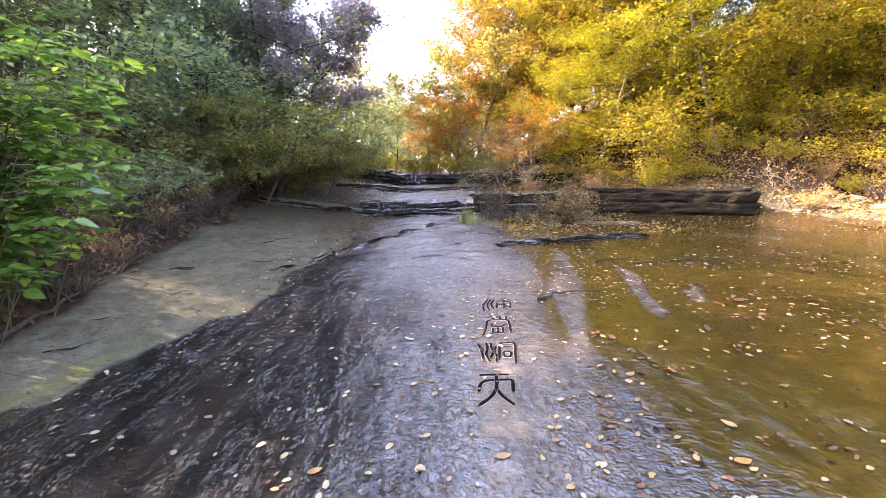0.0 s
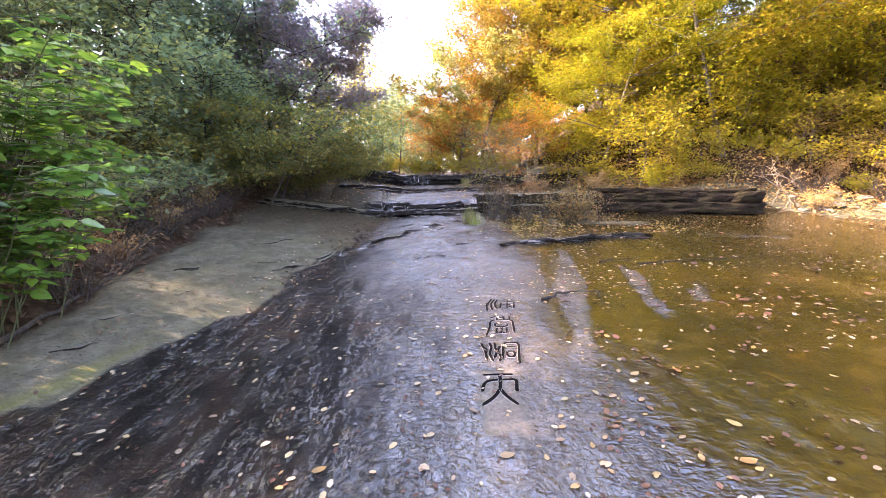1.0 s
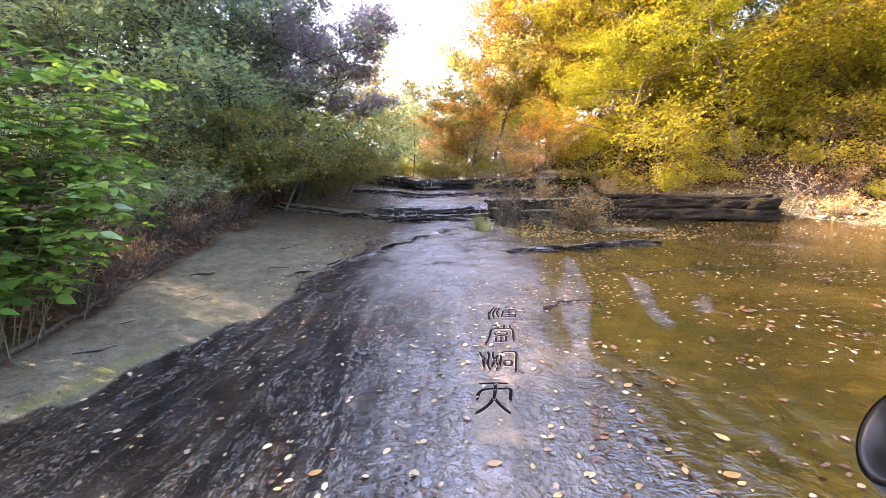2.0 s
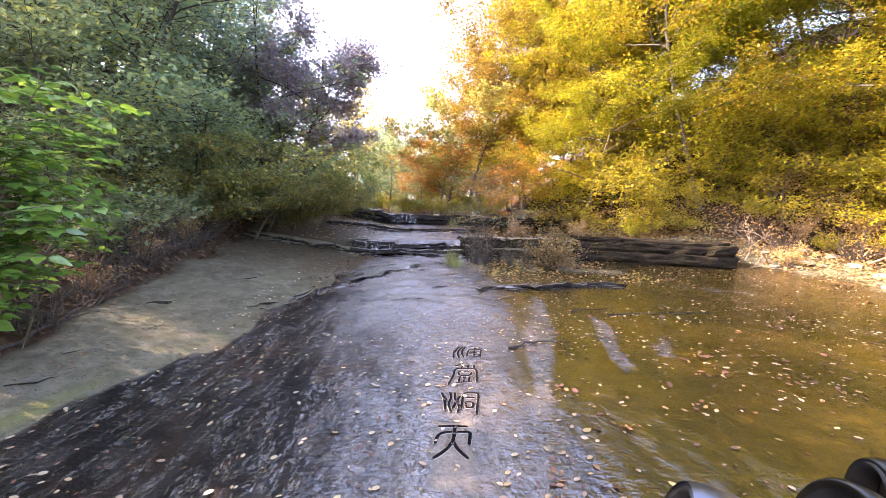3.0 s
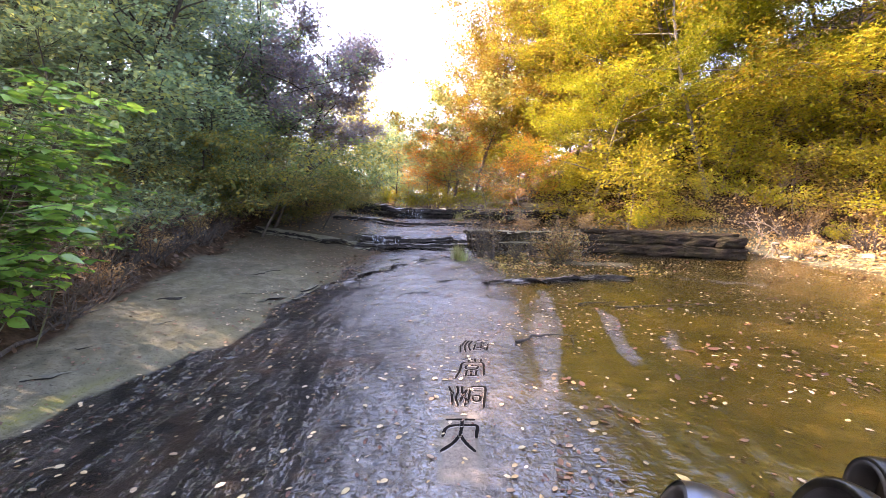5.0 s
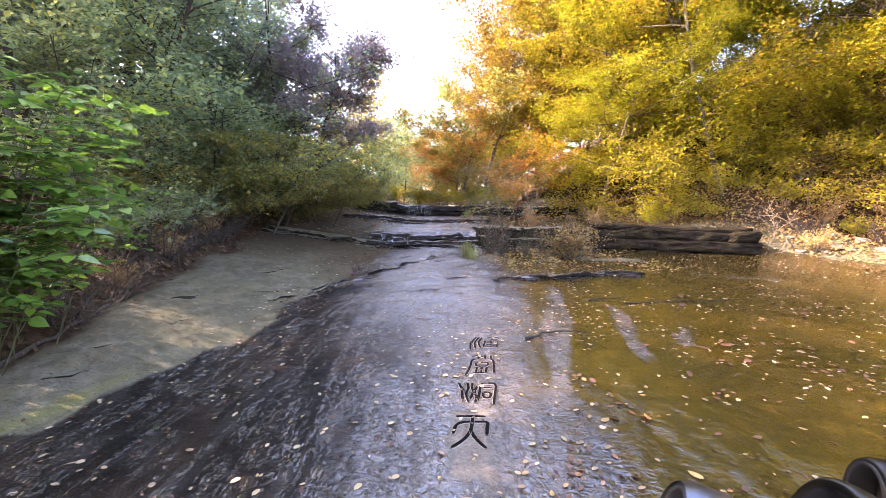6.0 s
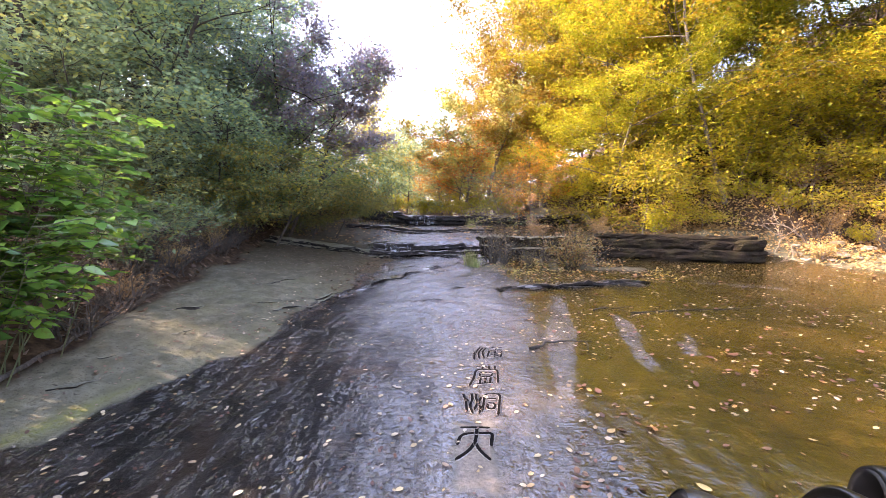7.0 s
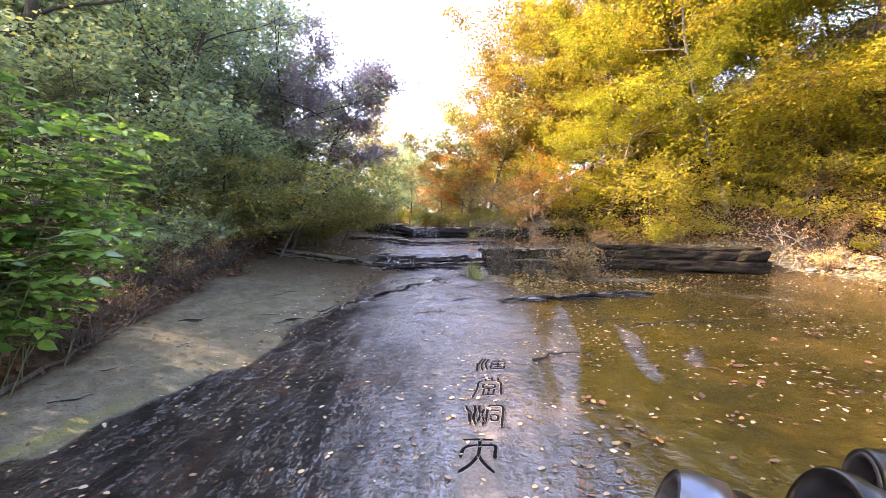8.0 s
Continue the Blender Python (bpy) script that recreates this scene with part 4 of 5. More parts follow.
plant_all(shrub("undergrowth_shrub", 132, 1.1, 0.9, 12, 0.07, 1700, L_LIME_LIT, TWIG, "low yellow-green shrub in the sun"),
          [(5.6, 12.0, 0, 0.9), (8.4, 12.2, 90, 0.9), (11.4, 9.2, 180, 0.9), (10.8, 7.0, 40, 0.8), (12.4, 8.6, 130, 1.0), (11.6, 5.2, 310, 0.8), (1.9, 16.8, 60, 0.9), (0.9, 20.5, 200, 1.2), (-1.5, 17.2, 40, 1.0), (0.1, 16.9, 190, 0.9), (0.4, 19.2, 290, 1.3), (-3.3, 15.7, 100, 1.1), (-0.5, 18.0, 140, 1.1), (0.9, 17.4, 240, 1.1), (1.9, 18.2, 310, 1.2), (-2.6, 16.8, 70, 0.9), (-1.4, 21.5, 20, 1.2), (2.2, 19.5, 120, 1.2), (-2.6, 20.5, 280, 1.1), (12.6, 10.2, 100, 1.0), (8.8, 11.5, 220, 1.0), (10.6, 12.4, 310, 1.5), (9.2, 12.8, 80, 1.4), (10.3, 9.5, 10, 0.7), (9.7, 10.3, 140, 0.6), (11.0, 8.6, 260, 0.8), (10.2, 8.2, 50, 0.5), (10.8, 11.8, 20, 1.1), (11.6, 11.2, 160, 1.2), (12.0, 9.9, 290, 1.0), (11.2, 12.9, 70, 1.2)], UNDER)
plant_all(shrub("dry_shrub", 133, 0.95, 0.85, 14, 0.05, 1500, L_BROWN, TWIG, "dry brown shrub with withered leaves among dead twigs"),
          [(9.4, 10.9, 0, 0.9), (8.4, 9.9, 70, 0.8), (11.6, 10.4, 140, 1.0), (-4.5, 6.4, 210, 0.7), (-4.1, 5.0, 280, 0.6), (-4.8, 8.0, 30, 0.7), (6.2, 12.3, 30, 0.8), (4.0, 11.9, 100, 0.7), (2.3, 12.0, 190, 0.8), (-5.3, 8.9, 260, 0.7), (9.4, 11.8, 40, 1.3), (10.2, 11.0, 130, 1.2), (11.2, 9.9, 170, 1.2), (10.4, 10.2, 20, 0.9), (11.8, 12.2, 200, 1.4), (12.4, 11.4, 80, 1.4)], UNDER)
plant_all(shrub("bare_brush", 134, 0.9, 1.3, 22, 0.05, 260, L_BROWN_SHADED, BARK_DARK, "tangled bare brown brush with a few withered leaves"),
          [(-3.75, 3.9, 0, 0.8), (-3.95, 4.7, 70, 0.9), (-4.25, 5.4, 150, 0.9), (-4.35, 6.2, 230, 1.0), (-4.55, 7.0, 310, 1.0), (-4.6, 7.8, 40, 0.9), (-4.8, 8.6, 120, 1.0), (-5.0, 9.5, 200, 0.9), (-4.3, 4.2, 280, 1.1), (-4.8, 6.0, 10, 1.2), (-5.2, 7.4, 90, 1.2), (8.9, 10.6, 160, 1.0), (9.9, 9.8, 250, 1.1), (10.5, 10.9, 330, 1.3)], UNDER)
# plants on the rock in the stream
plant_all(shrub("withered_shrub", 141, 1.0, 1.25, 26, 0.045, 3600, L_WITHER, BARK_DARK, "withered olive-brown shrub growing out of the rock ledge", flat=0.4), [(2.6, 9.15, 0, 1.0)], "shrubs on the rock")
plant_all(shrub("withered_shrub", 142, 1.35, 0.6, 16, 0.035, 500, L_WITHER, BARK_DARK, "dark leafless shrub with a few brown leaves on the rock", flat=0.4), [(0.9, 9.55, 0, 0.95), (1.15, 9.35, 90, 0.6), (1.7, 9.3, 200, 0.5), (2.1, 9.5, 130, 0.6)], "shrubs on the rock")
plant_all(tree("sapling", 143, 2.1, 0.02, 7, 0.9, 0.4, 0.05, 350, L_DROOP, BARK_MID, "thin nearly bare sapling leaning over the stream", flat=0.6), [(1.2, 9.9, 0, 1.0)], "shrubs on the rock")


def grass_tuft(x, y, tall, count, seed):
    rnd = random.Random(seed)
    verts, faces = [], []
    for i in range(count):
        a, lean = rnd.uniform(0, 6.28), rnd.uniform(0.1, 0.7)
        px, py = rnd.gauss(0, 0.07), rnd.gauss(0, 0.07)
        h, w = tall * rnd.uniform(0.5, 1.1), 0.006
        ca, sa = math.cos(a), math.sin(a)
        b = len(verts)
        for u in (0.0, 0.5, 1.0):
            r = lean * h * u * u
            k = w * (1 - u * 0.85)
            verts += [(px + ca * r - sa * k, py + sa * r + ca * k, h * u * (1 - 0.25 * lean * u) - 0.03), (px + ca * r + sa * k, py + sa * r - ca * k, h * u * (1 - 0.25 * lean * u) - 0.03)]
        faces += [(b, b + 1, b + 3, b + 2), (b + 2, b + 3, b + 5, b + 4)]
    ob = part("grass_tuft", raw_mesh("grass_tuft", verts, faces), L_GRASS)
    ob.matrix_basis = spot(x, y)
    return tagged(ob, "pale green tuft of grass on wet rock", "grass", "grass tufts")


grass_tuft(0.38, 9.35, 0.42, 160, 1)
grass_tuft(0.52, 9.15, 0.3, 110, 2)
grass_tuft(0.45, 14.6, 0.4, 120, 3)
grass_tuft(10.2, 8.9, 0.3, 110, 4)


# ---- the leafy bush beside the camera ----
def big_leaf(size):
    """Pointed oval leaf folded along its midrib, with a curled tip and a stalk."""
    bm = bmesh.new()
    out = [(0.0, 0.0), (0.14, 0.24), (0.34, 0.35), (0.58, 0.30), (0.80, 0.15), (1.0, 0.0)]
    mid = [bm.verts.new((u * size, 0, -0.16 * size * u * u)) for u, _ in out]
    for sgn in (1, -1):
        rim = [mid[0]] + [bm.verts.new((u * size, sgn * w * size, 0.10 * w * size * 2 - 0.16 * size * u * u)) for u, w in out[1:-1]] + [mid[-1]]
        for i in range(len(out) - 1):
            quad = [mid[i], mid[i + 1], rim[i + 1], rim[i]]
            quad = [v for k, v in enumerate(quad) if v not in quad[:k]]
            f = bm.faces.new(quad if sgn > 0 else quad[::-1])
            f.smooth = True
    s = [bm.verts.new((-0.25 * size, y, z)) for y, z in ((0.008 * size, 0.05 * size), (-0.008 * size, 0.05 * size))]
    bm.faces.new((s[0], s[1], mid[0]))
    me = bpy.data.meshes.new("leaf")
    bm.to_mesh(me)
    bm.free()
    return me


def leafy_bush(x, y, stems, seed, singles):
    """Stems arch out over the bank; leaves stand in two rows along every twig."""
    sk = Skeleton(seed)
    rnd = sk.rnd
    root = new("leafy_bush")
    root.matrix_basis = spot(x, y)
    meshes = []
    for s in (0.09, 0.11, 0.135):
        me = big_leaf(s)
        me.materials.append(L_BUSH)
        meshes.append(me)
    spots = []
    for i in range(stems):
        a = rnd.uniform(-1.5, 1.2)
        out = rnd.uniform(0.05, 0.42)
        pts = sk.stem("stem", (rnd.gauss(0, 0.15), rnd.gauss(0, 0.25), -0.1), (math.cos(a) * out, math.sin(a) * out, 1), rnd.uniform(1.25, 2.8), 0.006, 0.002, 0.07, -0.02, 10)
        for j in range(11):
            p, d = sk.at(pts, min(0.99, 0.38 + 0.62 * (j + rnd.random()) / 11))
            b = a + rnd.uniform(-1.3, 1.3)
            w = Vector((math.cos(b), math.sin(b), rnd.uniform(-0.1, 0.45))).normalized()
            tw = sk.stem("twig", p, w, rnd.uniform(0.25, 0.6), 0.005, 0.002, 0.07, -0.05, 6)
            for k in range(9):
                q, e = sk.at(tw, min(0.99, 0.12 + 0.88 * k / 8.5))
                side = e.cross(Vector((0, 0, 1))).normalized() * (1 if k % 2 else -1)
                f = (e * 0.7 + side * 0.8 + Vector((0, 0, rnd.uniform(-0.25, 0.2)))).normalized()
                up = (Vector((0, 0, 1)) + Vector((rnd.gauss(0, 0.3), rnd.gauss(0, 0.3), 0))).normalized()
                lft = up.cross(f).normalized()
                m = Matrix((f, lft, f.cross(lft))).transposed().to_4x4()
                m.translation = q
                spots.append((m, rnd.randrange(3), rnd.uniform(0.75, 1.15)))
    for tube in sk.tubes["stem"]:
        sk.tubes["one"] = [tube]
        part("stem", sk.wood("stem", "one", 6), BARK_GREEN, root)
    for tube in sk.tubes["twig"]:
        sk.tubes["one"] = [tube]
        part("twig", sk.wood("twig", "one", 4), BARK_GREEN, root)
    rnd.shuffle(spots)
    for m, k, s in spots[:singles]:
        ob = part("leaf", meshes[k], None, root)
        ob.matrix_basis = m @ Matrix.Scale(s, 4)
    verts, faces = [], []
    for m, k, s in spots[singles:]:
        b = len(verts)
        mm = m @ Matrix.Scale(s, 4)
        verts += [(mm @ v.co)[:] for v in meshes[k].vertices]
        faces += [tuple(b + i for i in p.vertices) for p in meshes[k].polygons]
    if verts:
        tagged(part("foliage", raw_mesh("foliage", verts, faces, True), L_BUSH, root), kind="stuff")
    return tagged(root, "leafy bush with glossy bright-green pointed leaves on the bank", "bush")


leafy_bush(-3.62, 2.95, 34, 7, 295)


# ---- the carved inscription ----
def stroke_mesh(line, width, seed):
    """One carved stroke: a channel sunk between two worn, slightly raised rims, its shadow put into a dark colour; line
    in world x, y.
    """
    pts = []
    for (x0, y0), (x1, y1) in zip(line, line[1:]):
        n = max(2, int(math.hypot(x1 - x0, y1 - y0) / 0.012))
        pts += [(x0 + (x1 - x0) * i / n, y0 + (y1 - y0) * i / n) for i in range(n)]
    pts.append(line[-1])
    cross = ((-0.8, 0.001), (-0.62, 0.006), (-0.5, 0.005), (0.0, 0.002), (0.5, 0.005), (0.62, 0.006), (0.8, 0.001))
    verts, faces = [], []
    n = len(pts)
    for i, (x, y) in enumerate(pts):
        a, b = pts[max(0, i - 2)], pts[min(n - 1, i + 2)]
        t = Vector((b[0] - a[0], b[1] - a[1]))
        t = t.normalized() if t.length else Vector((1, 0))
        k = width * (0.62 + 0.38 * min(1, min(i, n - 1 - i) / 3)) * (1 + 0.22 * noise.noise(Vector((x * 40, y * 40, seed))))
        for c, z in cross:
            px, py = x - t.y * c * k, y + t.x * c * k
            verts.append((px, py, 0.075 * py + 0.002 + z))
    w = len(cross)
    mats = []
    for i in range(n - 1):
        for j in range(w - 1):
            faces.append((i * w + j, (i + 1) * w + j, (i + 1) * w + j + 1, i * w + j + 1))
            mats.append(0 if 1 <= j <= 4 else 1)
    me = raw_mesh("stroke", verts, faces, True)
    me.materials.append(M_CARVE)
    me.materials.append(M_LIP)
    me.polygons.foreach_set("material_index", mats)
    return me


def curve(*pts):
    """Smooths a short line of points."""
    out = [Vector(p) for p in pts]
    for _ in range(2):
        nxt = [out[0]]
        for a, b in zip(out, out[1:]):
            nxt += [a.lerp(b, 0.25), a.lerp(b, 0.75)]
        out = nxt + [out[-1]]
    return [tuple(v) for v in out]


# strokes in a unit box, x to the right and y away from the reader
TIAN = [curve((0.02, 0.97), (0.5, 0.99), (0.88, 0.99)), curve((0.5, 0.97), (0.52, 0.75), (0.5, 0.5)), curve((0.5, 0.5), (0.36, 0.25), (0.0, 0.0)),
        curve((0.5, 0.5), (0.68, 0.25), (1.0, 0.02)), curve((0.0, 0.42), (0.05, 0.72), (0.35, 0.80), (0.7, 0.80), (0.98, 0.82), (0.97, 0.58), (0.98, 0.42))]
DONG = [curve((0.0, 0.95), (0.1, 0.6), (0.14, 0.1)), curve((0.15, 0.6), (0.05, 0.75), (0.0, 0.8)), curve((0.22, 0.98), (0.28, 0.7), (0.2, 0.4), (0.3, 0.05)), curve((0.36, 0.98), (0.36, 0.7), (0.42, 0.55), (0.34, 0.2)),
        curve((0.5, 0.8), (0.42, 0.5), (0.52, 0.3), (0.48, 0.05)), curve((0.55, 0.15), (0.58, 0.6), (0.58, 0.96), (0.8, 0.97), (1.0, 0.97), (0.99, 0.5), (0.99, 0.0)),
        curve((0.66, 0.74), (0.9, 0.74)), curve((0.68, 0.52), (0.68, 0.25), (0.88, 0.25), (0.88, 0.52), (0.68, 0.52))]
WEN = [curve((0.1, 0.92), (0.3, 0.98), (0.55, 0.9)), curve((0.35, 1.0), (0.36, 0.8)), curve((0.6, 1.0), (0.62, 0.82)), curve((0.85, 1.0), (0.84, 0.84)), curve((0.02, 0.0), (0.12, 0.4), (0.1, 0.78), (0.5, 0.78), (0.95, 0.8), (0.98, 0.4), (1.0, 0.1)),
       curve((0.3, 0.6), (0.75, 0.6)), curve((0.3, 0.6), (0.3, 0.4), (0.75, 0.4), (0.75, 0.6)), curve((0.25, 0.08), (0.82, 0.1)), curve((0.36, 0.38), (0.36, 0.1)), curve((0.54, 0.38), (0.54, 0.1)), curve((0.72, 0.38), (0.72, 0.1))]
PAN = [curve((0.02, 0.62), (0.06, 0.5), (0.04, 0.4)), curve((0.2, 0.98), (0.1, 0.6), (0.06, 0.3), (0.1, 0.02)), curve((0.32, 0.96), (0.2, 0.62), (0.2, 0.35), (0.28, 0.05)), curve((0.42, 0.94), (0.32, 0.62), (0.34, 0.4), (0.42, 0.15)),
       curve((0.58, 0.98), (0.8, 0.9), (0.98, 0.98)), curve((0.52, 0.72), (0.98, 0.74)), curve((0.55, 0.5), (0.98, 0.5)), curve((0.52, 0.2), (0.98, 0.2)), curve((0.55, 0.72), (0.52, 0.2)), curve((0.98, 0.74), (0.98, 0.2)),
       curve((0.76, 0.9), (0.76, 0.22)), curve((0.6, 0.4), (0.9, 0.3))]


def carve(strokes, corners, width, label, seed):
    """corners: world x, y of near-left, near-right, far-left, far-right."""
    a, b, c, d = (Vector(p) for p in corners)
    root = new("carved_character")
    for k, s in enumerate(strokes):
        line = [tuple((a.lerp(b, u)).lerp(c.lerp(d, u), v)) for u, v in s]
        part("stroke", stroke_mesh(line, width, seed + k), None, root)
    return tagged(root, label, "inscription", "characters carved in the rock")


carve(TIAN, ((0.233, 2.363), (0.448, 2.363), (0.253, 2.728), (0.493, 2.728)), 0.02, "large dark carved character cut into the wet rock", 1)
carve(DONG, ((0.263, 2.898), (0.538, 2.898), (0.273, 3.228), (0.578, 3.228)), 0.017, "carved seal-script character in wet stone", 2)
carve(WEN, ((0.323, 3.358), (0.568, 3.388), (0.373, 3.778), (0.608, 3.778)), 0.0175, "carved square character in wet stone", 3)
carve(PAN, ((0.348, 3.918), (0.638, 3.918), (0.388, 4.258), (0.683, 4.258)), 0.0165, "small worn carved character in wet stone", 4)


# ---- fallen leaves ----
def fallen_mesh(length, wide, curl, seed, mat):
    rnd = random.Random(seed)
    bm = bmesh.new()
    us = (0.0, 0.18, 0.45, 0.75, 1.0)
    ws = (0.03, 0.75, 1.0, 0.65, 0.0)
    lift = lambda u, v: curl * length * ((u - 0.5) ** 2 * 2.2 + abs(v) * 0.6) + 0.002  # noqa: E731
    mid = [bm.verts.new(((u - 0.5) * length, 0, lift(u, 0))) for u in us]
    for s in (1, -1):
        rim = [bm.verts.new(((u - 0.5) * length, s * w * wide / 2 * rnd.uniform(0.85, 1.1), lift(u, s * w * 0.5))) for u, w in zip(us[:-1], ws[:-1])] + [mid[-1]]
        for i in range(4):
            q = [mid[i], mid[i + 1], rim[i + 1], rim[i]]
            q = [v for k, v in enumerate(q) if v not in q[:k]]
            bm.faces.new(q if s > 0 else q[::-1]).smooth = True
    me = bpy.data.meshes.new("fallen_leaf")
    bm.to_mesh(me)
    bm.free()
    me.materials.append(mat)
    return me


FALLEN = [(fallen_mesh(0.075, 0.042, 0.06, 1, L_FALLEN), "pale cream fallen leaf lying on wet rock", 6),
          (fallen_mesh(0.06, 0.036, 0.10, 2, L_FALLEN), "small yellow fallen leaf lying on wet rock", 7),
          (fallen_mesh(0.085, 0.05, 0.14, 3, L_ORANGE), "orange-tan fallen leaf on wet rock", 1),
          (fallen_mesh(0.085, 0.05, 0.22, 4, L_DARK), "dark brown curled fallen leaf on wet rock", 2)]
POOL = [k for k, (_, _, n) in enumerate(FALLEN) for _ in range(n)]


def tilt_on(x, y):
    e = 0.05
    n = Vector((height(x - e, y) - height(x + e, y), height(x, y - e) - height(x, y + e), 2 * e)).normalized()
    return Vector((0, 0, 1)).rotation_difference(n).to_matrix().to_4x4()


def leaf_pose(x, y, turn, size, lift=0.004):
    return Matrix.Translation((x, y, height(x, y) + lift)) @ tilt_on(x, y) @ Matrix.Rotation(turn, 4, "Z") @ Matrix.Scale(size, 4)


def leaf_chance(x, y):
    """How thickly leaves lie: many on the still sheet, few in the current."""
    still = ease(x, 0.5, 1.4)
    run = 0.35 * (1 - still)
    clump = 0.5 + 0.9 * wob(x, y, 0.9, 21.0)
    return max(0.05, (still * 0.9 + run) * clump)


rl = random.Random(40)
made = 0
while made < 295:
    x, y = rl.uniform(-2.6, 5.2), rl.uniform(1.2, 5.6)
    if abs(x) > 1.25 * (y + 0.5) or rl.random() > leaf_chance(x, y):
        continue
    if 0.2 < x < 0.75 and 2.3 < y < 4.4:
        continue
    k = rl.choice(POOL)
    ob = part("fallen_leaf", FALLEN[k][0], None)
    ob.matrix_basis = leaf_pose(x, y, rl.uniform(0, 6.28), rl.uniform(0.36, 0.78) * (0.75 if x < 0.3 else 1.0))
    tagged(ob, FALLEN[k][1], "leaf", "fallen leaves on the stream bed")
    made += 1
for x, y, k, turn, s in ((0.33, 1.93, 0, 0.2, 1.15), (-0.6, 1.83, 2, 0.5, 0.9), (1.5, 1.9, 2, 0.1, 1.1), (1.29, 2.72, 0, 0.6, 1.1), (2.97, 4.16, 3, 0.3, 1.6), (1.62, 2.2, 0, 2.2, 1.2)):
    ob = part("fallen_leaf", FALLEN[k][0], None)
    ob.matrix_basis = leaf_pose(x, y, turn, s)
    tagged(ob, FALLEN[k][1], "leaf", "fallen leaves on the stream bed")


for cx, cy in ((1.27, 3.35), (1.75, 2.05), (1.6, 2.8), (2.95, 4.2), (2.3, 3.1), (3.4, 3.6), (1.1, 5.2), (2.2, 5.5), (0.95, 2.2), (3.9, 5.0)):
    for _ in range(6):
        x, y = cx + rl.gauss(0, 0.045), cy + rl.gauss(0, 0.04)
        ob = part("fallen_leaf", FALLEN[rl.choice((2, 3, 3))][0], None)
        ob.matrix_basis = leaf_pose(x, y, rl.uniform(0, 6.28), rl.uniform(0.35, 0.75), rl.uniform(0.004, 0.02)) @ Matrix.Rotation(rl.gauss(0, 0.25), 4, "X")
        tagged(ob, "curled brown leaf in a small clump on the bed", "leaf", "fallen leaves on the stream bed")


def scatter(name, label, count, area, test, size, mat, seed, stand=0.35, lift=0.01):
    """One joined layer of small leaves lying on the ground inside an area."""
    rnd = random.Random(seed)
    places, ways, sizes = [], [], []
    tries = 0
    while len(places) < count and tries < count * 30:
        tries += 1
        x, y = rnd.uniform(area[0], area[1]), rnd.uniform(area[2], area[3])
        if rnd.random() > test(x, y):
            continue
        a = rnd.uniform(0, 6.28)
        gx, gy = height(x + 0.05, y) - height(x - 0.05, y), height(x, y + 0.05) - height(x, y - 0.05)
        places.append((x, y, height(x, y) + rnd.uniform(0.3, 1.0) * lift + 0.003))
        ways.append((math.cos(a), math.sin(a), 10 * (gx * math.cos(a) + gy * math.sin(a)) + rnd.gauss(0.0, stand * 0.4)))
        sizes.append(size * rnd.uniform(0.6, 1.35))
    ob = part(name, leaf_cloud(name, places, ways, sizes, 0.97 - stand * 0.6, seed, 0.62, oval=True), mat)
    return tagged(ob, label, "leaves", kind="stuff")


scatter("leaf_litter", "pale leaves scattered over the shallow water", 480, (0.2, 9.0, 5.0, 10.0), lambda x, y: leaf_chance(x, y), 0.05, L_FALLEN, 51, 0.12, 0.006)
scatter("leaf_litter", "small pale leaves lying on the shallow sheet of water", 420, (0.6, 5.6, 1.4, 5.6), lambda x, y: leaf_chance(x, y), 0.046, L_FALLEN, 50, 0.12, 0.005)
scatter("leaf_litter", "small pale leaf scraps carried by the stream", 420, (-2.6, 0.8, 1.2, 9.0), lambda x, y: 0.3 + 0.7 * ease(wob(x * 2, y * 0.6, 1.0, 31.0), 0, 0.3), 0.045, L_FALLEN, 52, 0.15, 0.005)
scatter("leaf_litter", "dark decaying leaves lying on the bed", 420, (0.6, 8.5, 2.0, 9.5), lambda x, y: leaf_chance(x, y), 0.065, L_DARK, 53, 0.4, 0.012)
scatter("leaf_litter", "fine dark scraps lodged in the stream bed", 900, (-2.6, 1.2, 1.2, 9.0), lambda x, y: 0.2 + 0.8 * ease(wob(x * 2, y * 0.7, 1.3, 35.0), 0, 0.3), 0.028, L_DARK, 63, 0.5, 0.006)
scatter("leaf_litter", "fine dark scraps lying under the shallow water", 700, (0.8, 8.5, 1.5, 9.0), lambda x, y: 0.2 + 0.8 * ease(wob(x, y, 1.3, 37.0), 0, 0.3), 0.035, L_DARK, 64, 0.5, 0.006)
scatter("leaf_litter", "dry brown leaf litter covering the sunlit bank", 26000, (2.0, 14.0, 4.0, 16.5), lambda x, y: ease(x - right_foot(y), -0.6, 0.8), 0.07, L_BROWN, 54, 0.7, 0.05)
scatter("leaf_litter", "orange leaf litter along the foot of the bank", 4500, (2.0, 13.0, 4.0, 15.0), lambda x, y: ease(x - right_foot(y), -1.0, 0.6) * (1 - ease(x - right_foot(y), 2.0, 4.5)), 0.065, L_ORANGE, 55, 0.6, 0.04)
# this litter is coloured darker in place of the shade on the bank
scatter("leaf_litter", "dark leaf litter covering the shaded bank", 7000, (-9.0, -2.6, 1.0, 16.0), lambda x, y: ease(left_foot(y) - x, -0.15, 0.5), 0.08, L_BROWN_SHADED, 56, 0.7, 0.05)
